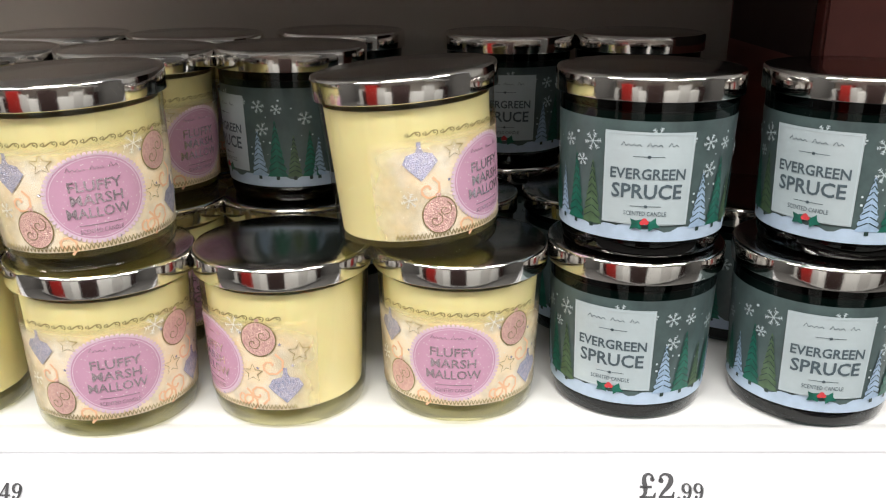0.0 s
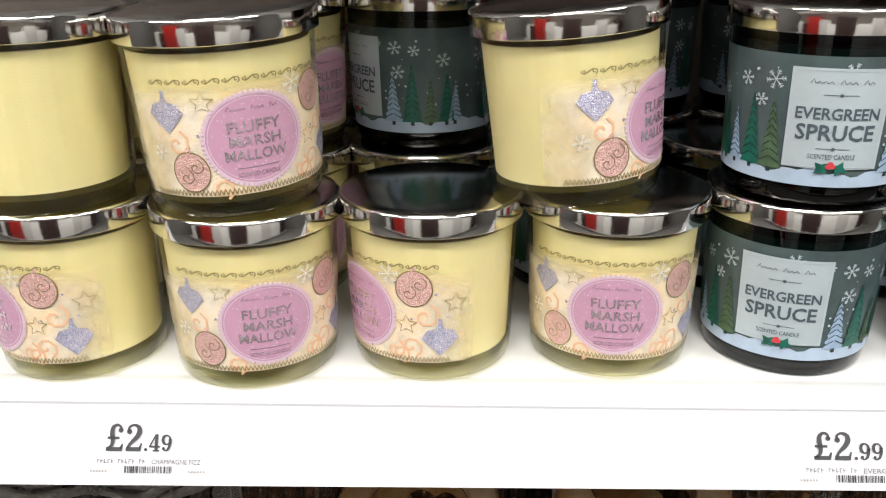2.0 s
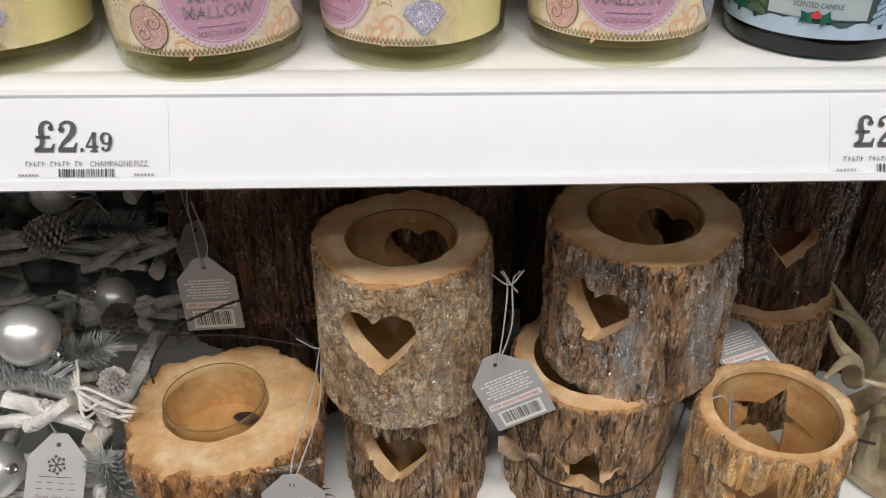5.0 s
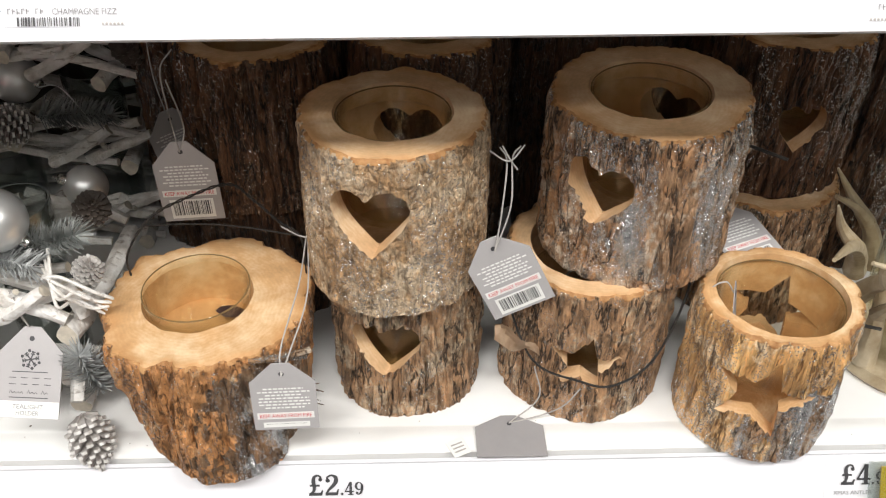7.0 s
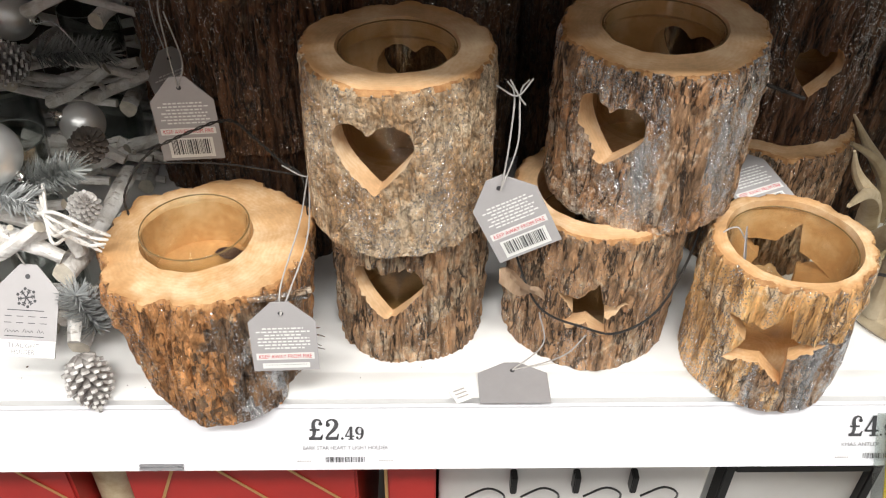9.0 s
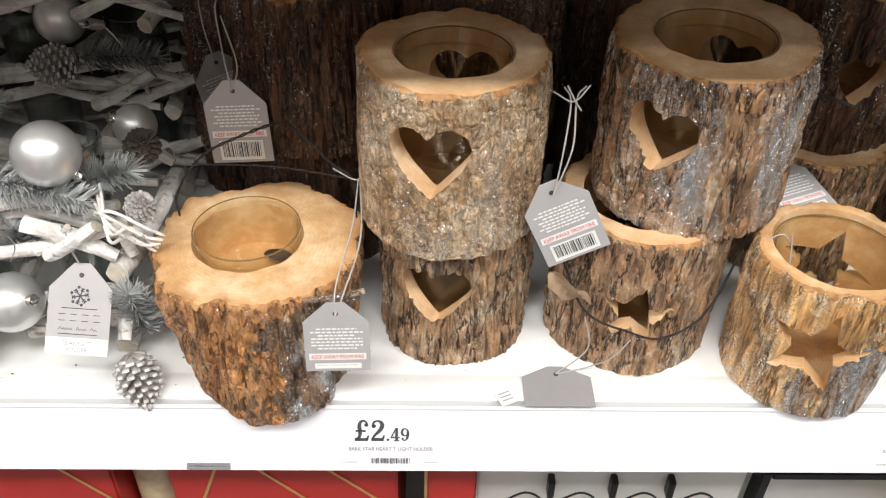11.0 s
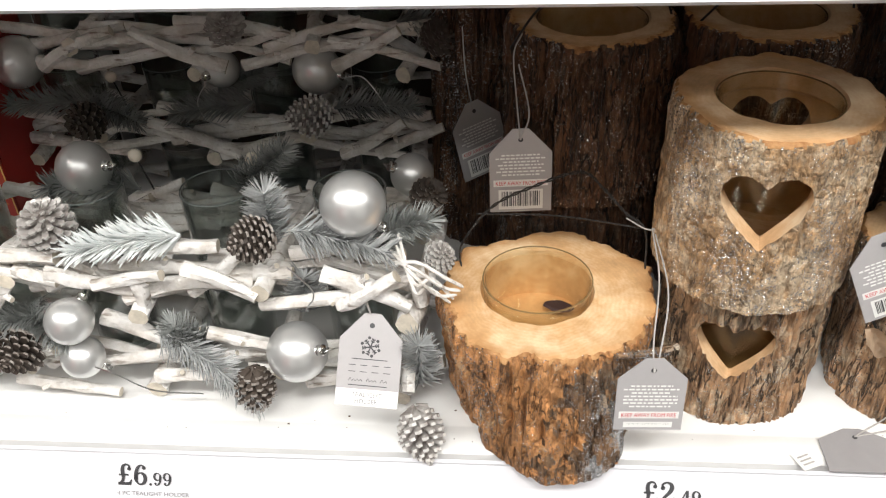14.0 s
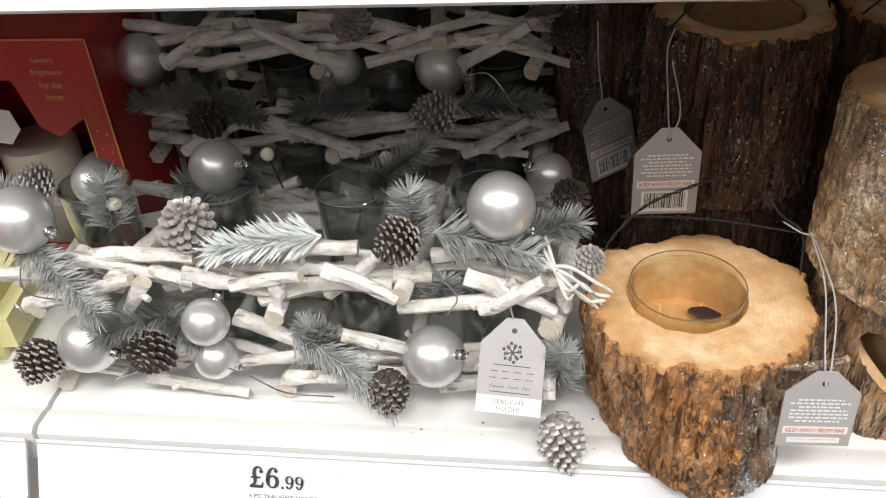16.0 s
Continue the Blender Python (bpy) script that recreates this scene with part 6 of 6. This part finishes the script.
raft("frosted white twig tealight holder stacked on another, with baubles", (RX, 0.512, ZB + 0.0675), RL, 9,
     front=[(-0.175, 0.034, -0.139, 0.036), (-0.148, 0.036, -0.046, 0.049), (-0.170, 0.006, -0.088, 0.035), (-0.149, 0.028, -0.118, 0.016), (-0.082, 0.032, -0.098, 0.009), (-0.078, 0.036, -0.050, 0.030), (-0.056, 0.037, -0.004, 0.022), (-0.064, 0.018, -0.034, 0.026), (-0.025, 0.031, 0.021, 0.042), (-0.012, 0.015, 0.074, 0.028), (0.002, 0.036, 0.001, 0.010), (-0.006, 0.053, 0.054, 0.053), (0.034, 0.045, 0.078, 0.027), (0.074, 0.036, 0.098, 0.034), (0.077, 0.014, 0.182, 0.043), (0.098, 0.047, 0.140, 0.053), (0.119, 0.043, 0.171, 0.020), (0.174, 0.040, 0.178, 0.016), (-0.130, 0.046, -0.070, 0.030), (0.030, 0.016, 0.066, 0.048), (0.128, 0.020, 0.165, 0.046), (-0.040, 0.044, -0.010, 0.014)],
     baubles=[((0.140, -0.040, 0.085), 0.0195, (0.75, -0.1, -0.65)), ((-0.150, -0.050, 0.075), 0.0205, (0.95, -0.2, -0.25)), ((-0.118, -0.010, 0.078), 0.0150, (0.95, -0.2, 0.0)), ((-0.050, 0.020, 0.072), 0.0180, (0.9, -0.2, 0.2)), ((0.166, 0.035, 0.060), 0.0145, (-0.7, -0.3, 0.5))],
     cones=[((0.092, -0.046, 0.068), (-0.75, -0.65, 0.05), 0.028, 0.0118, cone_mat), ((-0.050, -0.036, 0.052), (0.1, -0.35, 1), 0.036, 0.0140, cone_silver), ((-0.150, -0.006, 0.072), (-0.6, -0.4, 0.3), 0.024, 0.012, cone_silver), ((0.186, -0.046, 0.048), (0.5, -0.3, 0.7), 0.017, 0.008, cone_silver), ((0.176, 0.01, 0.055), (0.3, -0.5, 0.7), 0.022, 0.010, cone_mat)],
     sprigs=[((0.034, -0.044, 0.064), (-1, -0.15, 0.02), 0.066, needle_snow), ((0.085, -0.030, 0.050), (0.05, -0.15, 1), 0.045, needle_blue), ((0.10, -0.036, 0.063), (1, -0.25, 0.05), 0.060, needle_blue), ((-0.16, -0.045, 0.060), (0.8, -0.5, -0.25), 0.075, needle_blue), ((-0.145, -0.03, 0.05), (-0.3, -0.2, 0.8), 0.05, needle_blue), ((0.14, -0.03, 0.05), (0.8, -0.1, 0.5), 0.05, needle_mat), ((-0.11, -0.02, 0.05), (0.2, -0.2, 1), 0.045, needle_blue), ((-0.02, 0.03, 0.05), (-0.7, -0.3, 0.3), 0.06, needle_mat), ((0.05, 0.03, 0.05), (0.5, -0.2, 0.6), 0.06, needle_mat)],
     beads=[(-0.101, -0.026, 0.072), (-0.018, 0.030, 0.076), (0.061, 0.030, 0.074)],
     wires=[[(-0.15, -0.058, 0.058), (-0.156, -0.062, 0.03), (-0.130, -0.06, 0.022), (-0.10, -0.056, 0.026)], [(0.10, -0.056, 0.05), (0.115, -0.062, 0.036), (0.108, -0.06, 0.02)], [(-0.17, -0.06, 0.01), (-0.165, -0.064, 0.02), (-0.158, -0.066, 0.006)]])
# white wound ribbon root at the end of the upper holder
ob = thing("twig_bow", "curled whitewashed vine bow on the end of the twig holder", "decoration")
for i in range(5):
    part("vine", tube(smooth_path([(-0.325 + i * 0.002, 0.462 + 0.003 * i, 0.966 + 0.004 * i), (-0.305, 0.452 - 0.003 * i, 0.978 - 0.003 * i), (-0.287 - 0.003 * i, 0.452, 0.966 - 0.006 * (i % 3)), (-0.278 - 0.002 * i, 0.456, 0.957 - 0.003 * i)], 6), [0.0011] * 18 + [0.0007], 6, lump=0.2), birch, ob)
# hanging cone below the tag
ob = thing("hanging_cone", "silvered pine cone hanging over the shelf edge from a twig", "pine cone")
pine_cone((-0.310, 0.434, 0.880), (0.28, -0.45, -0.80), 0.038, 0.0122, 77, ob, cone_silver)
part("twig", tube([(-0.318, 0.470, 0.905), (-0.314, 0.452, 0.894), (-0.313, 0.439, 0.885)], [0.0042, 0.0048, 0.004], 8, lump=0.2), birch, ob)
part("twig", tube([(-0.345, 0.468, 0.903), (-0.300, 0.464, 0.902)], 0.006, 8, lump=0.2), birch, ob)

# back stack, in the shade of the shelf above
BX, BY = -0.487, 0.700
raft("shaded white twig tealight holder at the back of the shelf", (BX, BY, ZB), RL, 15)
raft("shaded white twig tealight holder with baubles, stacked at the back", (BX, BY, ZB + 0.0720), RL, 21,
     baubles=[((-0.146, -0.042, 0.087), 0.0205, (0.3, 0.6, 0.8)), ((0.087, -0.034, 0.077), 0.0190, (0.95, -0.3, -0.1)), ((0.012, -0.034, 0.078), 0.0145, (-0.5, -0.85, 0.0))],
     cones=[((0.100, -0.052, 0.048), (-0.9, -0.4, 0.15), 0.036, 0.0135, cone_silver), ((-0.09, -0.05, 0.045), (-0.2, -1, 0.2), 0.03, 0.013, cone_mat)],
     sprigs=[((0.10, -0.045, 0.050), (1, -0.2, 0.25), 0.065, needle_mat), ((0.035, -0.04, 0.052), (-1, -0.3, 0.1), 0.06, needle_mat), ((-0.085, -0.045, 0.052), (-1, -0.25, 0.25), 0.07, needle_mat), ((-0.10, -0.04, 0.052), (0.9, -0.4, 0.0), 0.05, needle_mat), ((0.0, -0.02, 0.05), (0.6, -0.1, 0.4), 0.05, needle_mat)],
     beads=[(-0.075, -0.040, 0.074)],
     wires=[[(0.108, -0.045, 0.075), (0.125, -0.05, 0.078), (0.14, -0.055, 0.06), (0.145, -0.055, 0.048)], [(0.004, -0.05, 0.074), (-0.004, -0.055, 0.06), (0.0, -0.055, 0.045), (0.012, -0.05, 0.035)]])
raft("shaded white twig tealight holder at the top of the back stack", (BX, BY + 0.006, ZB + 0.1440), RL, 27,
     baubles=[((0.03, -0.03, 0.072), 0.016, (0, 0, 1))], cones=[((0.025, -0.05, 0.04), (0.2, -0.7, 0.6), 0.026, 0.012, cone_silver), ((0.18, -0.04, 0.03), (0.2, -0.7, 0.4), 0.026, 0.012, cone_mat)],
     sprigs=[((0.15, -0.03, 0.04), (1, -0.2, 0.1), 0.05, needle_mat)])

# ---- red gift boxes ----
def gift_box(name_label, at, w, d, hgt, turn=0.0, words_on=True):
    """A red carton with a shaped window in its front, gold edging and candles inside."""
    ob = thing("gift_box", name_label, "gift box", "red gift boxes", at=at, turn=(0, 0, turn))
    t = 0.0015
    part("back", box_bm(-w / 2, w / 2, d / 2 - t, d / 2, 0, hgt), red_card, ob)
    part("side", box_bm(-w / 2, -w / 2 + t, -d / 2 + t, d / 2 - t, 0, hgt), red_card, ob)
    part("side", box_bm(w / 2 - t, w / 2, -d / 2 + t, d / 2 - t, 0, hgt), red_card, ob)
    part("top", box_bm(-w / 2 + t, w / 2 - t, -d / 2 + t, d / 2 - t, hgt - t, hgt), red_card, ob)
    part("bottom", box_bm(-w / 2 + t, w / 2 - t, -d / 2 + t, d / 2 - t, 0, t), dark_inside, ob)
    y = -d / 2
    m = 0.020
    tab = 0.048
    front = [rect(-w / 2, 0, w / 2, m), rect(-w / 2, m, -w / 2 + m, hgt - m - 0.012), rect(w / 2 - m, m, w / 2, hgt - m - 0.012), rect(-w / 2, hgt - m - 0.012, w / 2, hgt),
             [(w / 2 - m - tab, hgt - m - 0.0122), (w / 2 - m - tab + 0.010, hgt - m - 0.050), (w / 2 - m - tab * 0.5, hgt - m - 0.058), (w / 2 - m - 0.0002, hgt - m - 0.042), (w / 2 - m - 0.0002, hgt - m - 0.0122)]]
    for poly in front:
        bm = bmesh.new()
        near = [bm.verts.new((p[0], y - t, p[1])) for p in poly]
        far = [bm.verts.new((p[0], y, p[1])) for p in poly]
        bm.faces.new(near)
        bm.faces.new(far[::-1])
        for i in range(len(poly)):
            bm.faces.new((near[i], far[i], far[(i + 1) % len(poly)], near[(i + 1) % len(poly)]))
        part("front_panel", bm, red_card, ob, smooth=False)
    bm = bmesh.new()
    for poly in ([rect(w / 2 - 0.0012, 0, w / 2, hgt), rect(-w / 2, hgt - 0.0012, w / 2, hgt), rect(w / 2 - m, m, w / 2 - m + 0.001, hgt - m - 0.042)]):
        bm.faces.new([bm.verts.new((p[0], y - 0.0022, p[1])) for p in poly])
    for i in range(7):
        for dx in (0.006, 0.013):
            bm.faces.new([bm.verts.new((p[0], y - 0.0022, p[1])) for p in disc(w / 2 - dx, 0.03 + i * 0.015 + dx * 0.4, 0.0007, 6)])
    part("gold_edging", bm, gold_line, ob, smooth=False)
    if words_on:
        bm = bmesh.new()
        for i, (s, ww) in enumerate((("Luxury", 0.017), ("fragrance", 0.024), ("for the", 0.017), ("home", 0.013))):
            words(s, height=0.0058, width=ww, at=(0, -i * 0.0095), bm=bm)
        bm.transform(pose(w / 2 - m - tab * 0.36, y - 0.0024, hgt - m + 0.001, 90, 0, 0))
        part("lettering", bm, gold_line, ob, smooth=False)
    part("insert_candle", lathe([(0, 0.003), (0.030, 0.003), (0.031, 0.008), (0.031, 0.088), (0.029, 0.093), (0, 0.093)], 36), cream_wax, ob).location = (-0.03, 0, 0)
    g = part("insert_jar", lathe([(0, 0.003), (0.024, 0.003), (0.026, 0.010), (0.026, 0.058), (0.020, 0.066), (0.020, 0.074), (0, 0.074)], 36), cream_wax, ob)
    g.location = (0.028, 0.002, 0)
    part("jar_collar", lathe([(0.021, 0.066), (0.0265, 0.067), (0.0265, 0.0725), (0.021, 0.0735)], 36), bead_mat, g)
    part("swing_tag", sheet([disc(0, 0, 0.016, 6)]), white_ink, ob).matrix_basis = pose(-0.032, -0.032, 0.122, 80, 10, 0)
    return ob


gift_box("red gift box with a cut window showing cream candles", (-0.7085, 0.650, ZB), 0.135, 0.085, 0.198, 0)
ob = thing("lemon_pouch", "pale lemon card pillow pack lying on the shelf", "pack")
bm = box_bm(-0.045, 0.045, -0.05, 0.05, 0, 0.05, 0.012)
bm.transform(pose(-0.745, 0.52, ZB, 0, 0, 8))
part("pack", bm, lemon_card, ob)
ob = thing("brown_carton", "dark red-brown carton beside the green candles", "box")
part("carton_body", box_bm(0.252, 0.345, 0.585, 0.78, ZA, ZA + 0.30, 0.002), material("maroon_card", (0.16, 0.03, 0.022), 0.4, vary=0.2, scale=15), ob)
part("carton_flap", box_bm(0.2505, 0.2518, 0.60, 0.77, ZA + 0.19, ZA + 0.295), dark_inside, ob)

# ---- below the lower shelf ----
ZC = 0.50


def striped_carton(x0, x1, stripes, label):
    """An upright red carton; gold stripes run aslant over its front."""
    ob = thing("red_carton", label, "box", "red cartons under the shelf")
    part("carton_body", box_bm(x0, x1, 0.428, 0.62, ZC, 0.792, 0.002), red_card, ob)
    for x, lean in stripes:
        bm = box_bm(-0.0011, 0.0011, -0.0006, 0.0, -0.12, 0.0)
        bm.transform(pose(x, 0.4274, 0.791) @ pose(0, 0, 0, 0, lean, 0))
        part("gold_stripe", bm, gold_line, ob)
    return ob


striped_carton(-0.305, -0.140, [(-0.262, 20), (-0.260, -42), (-0.211, -44)], "red gift carton with slanting gold stripes under the shelf")
striped_carton(-0.460, -0.345, [(-0.40, -40)], "red gift carton with a gold stripe under the shelf")
striped_carton(-0.640, -0.470, [(-0.60, -40), (-0.52, 30)], "red gift carton with gold stripes under the shelf")
ob = thing("glass_candle", "smoked glass candle between the red cartons", "candle")
part("candle_glass", lathe([(0, 0), (0.016, 0), (0.017, 0.26), (0.014, 0.275), (0.016, 0.28), (0.016, 0.288), (0, 0.289)], 30), antler_mat, ob)
ob.location = (-0.325, 0.455, ZC)
ob = thing("red_book_box", "upright red box with a gold edge under the shelf", "box")
part("box_body", box_bm(-0.118, -0.083, 0.428, 0.60, ZC, 0.79, 0.0015), red_card, ob)
part("gold_edge", box_bm(-0.1205, -0.1182, 0.4285, 0.5995, ZC, 0.79), gold_line, ob)
ob = thing("white_display_box", "white display carton with black wire hooks", "box")
part("box_body", box_bm(-0.080, 0.128, 0.45, 0.62, ZC, 0.79, 0.0015), white_card, ob)
for i, x in enumerate((-0.030, 0.012, 0.060, 0.104)):
    part("hook", tube(smooth_path([(x, 0.448, 0.690), (x - 0.001, 0.440, 0.716), (x - 0.014, 0.438, 0.727), (x - 0.030, 0.438, 0.716)], 5), 0.0009, 6), black_metal, ob)
    if i:
        part("clip", box_bm(x - 0.038, x - 0.033, 0.440, 0.4495, 0.716, 0.736, 0.0008), black_metal, ob)
ob = thing("black_picture_frame", "black picture frame standing under the shelf", "picture frame")
for b in ((0.137, 0.145, 0.445, 0.46, ZC, 0.742), (0.25, 0.258, 0.445, 0.46, ZC, 0.742), (0.1455, 0.2495, 0.445, 0.46, 0.734, 0.742), (0.1455, 0.2495, 0.445, 0.46, ZC, ZC + 0.008)):
    part("frame_rail", box_bm(*b, 0.001), black_metal, ob)
part("frame_picture", box_bm(0.1455, 0.2495, 0.452, 0.456, ZC + 0.0085, 0.7335), white_card, ob)

# ---- antler vase at the edge of the view ----
ob = thing("antler_vase", "cream resin antlers round a clear glass vase", "candle holder")
g = part("glass_vase", cup_bm(0.046, 0.16), clear_glass, ob, "clear glass cylinder")
g.location = (0.274, 0.510, ZB + 0.004)
rng = random.Random(5)
for i in range(9):
    a = math.radians(110 + i * 32)
    cx, cy = 0.274 + 0.054 * math.cos(a), 0.510 + 0.054 * math.sin(a)
    h0 = rng.uniform(0.0, 0.05)
    tilt = rng.uniform(-0.05, 0.05)
    tang = Vector((-math.sin(a), math.cos(a), 0))
    out = Vector((math.cos(a), math.sin(a), 0))
    b0 = Vector((cx, cy, ZB + 0.009 + h0))
    pts = [b0, b0 + tang * tilt * 0.6 + Vector((0, 0, 0.034)), b0 + tang * tilt * 1.4 + out * 0.002 + Vector((0, 0, 0.058)), b0 + tang * tilt * 2.4 + out * 0.004 + Vector((0, 0, 0.074))]
    pts = smooth_path(pts, 6)
    bm = tube(pts, [0.0085 - 0.0072 * k / (len(pts) - 1) for k in range(len(pts))], 10, lump=0.12)
    k = pts[8]
    br = smooth_path([k, k + out * 0.012 + tang * 0.012 + Vector((0, 0, 0.02)), k + out * 0.016 + tang * 0.03 + Vector((0, 0, 0.045))], 5)
    tube(br, [0.006 - 0.0052 * j / (len(br) - 1) for j in range(len(br))], 8, bm)
    part("antler", bm, antler_mat, ob)
bm = lathe([(0, 0), (0.060, 0), (0.063, 0.004), (0.060, 0.011), (0, 0.009)], 40)
bm.transform(Matrix.Translation((0.274, 0.510, ZB)))
part("antler_ring", bm, antler_mat, ob)

# crumbs of bark shed on the shelf
rng = random.Random(19)
bm = bmesh.new()
for i in range(36):
    x, y = rng.uniform(-0.33, 0.20), rng.uniform(0.428, 0.50)
    if i % 3 == 0:
        x = rng.uniform(-0.55, -0.25)
        y = rng.uniform(0.428, 0.452)
    s = rng.choice((0.0003, 0.0003, 0.0004, 0.0007))
    r = bmesh.ops.create_icosphere(bm, subdivisions=1, radius=s)
    for v in r["verts"]:
        v.co = Vector((x + v.co.x * rng.uniform(0.8, 1.8), y + v.co.y, ZB + s * 0.5 + v.co.z * 0.6))
tagged(part("bark_crumbs", bm, bark_dark_shaded, None, smooth=False), "tiny dark crumbs of bark on the white shelf", "crumbs", kind="stuff")
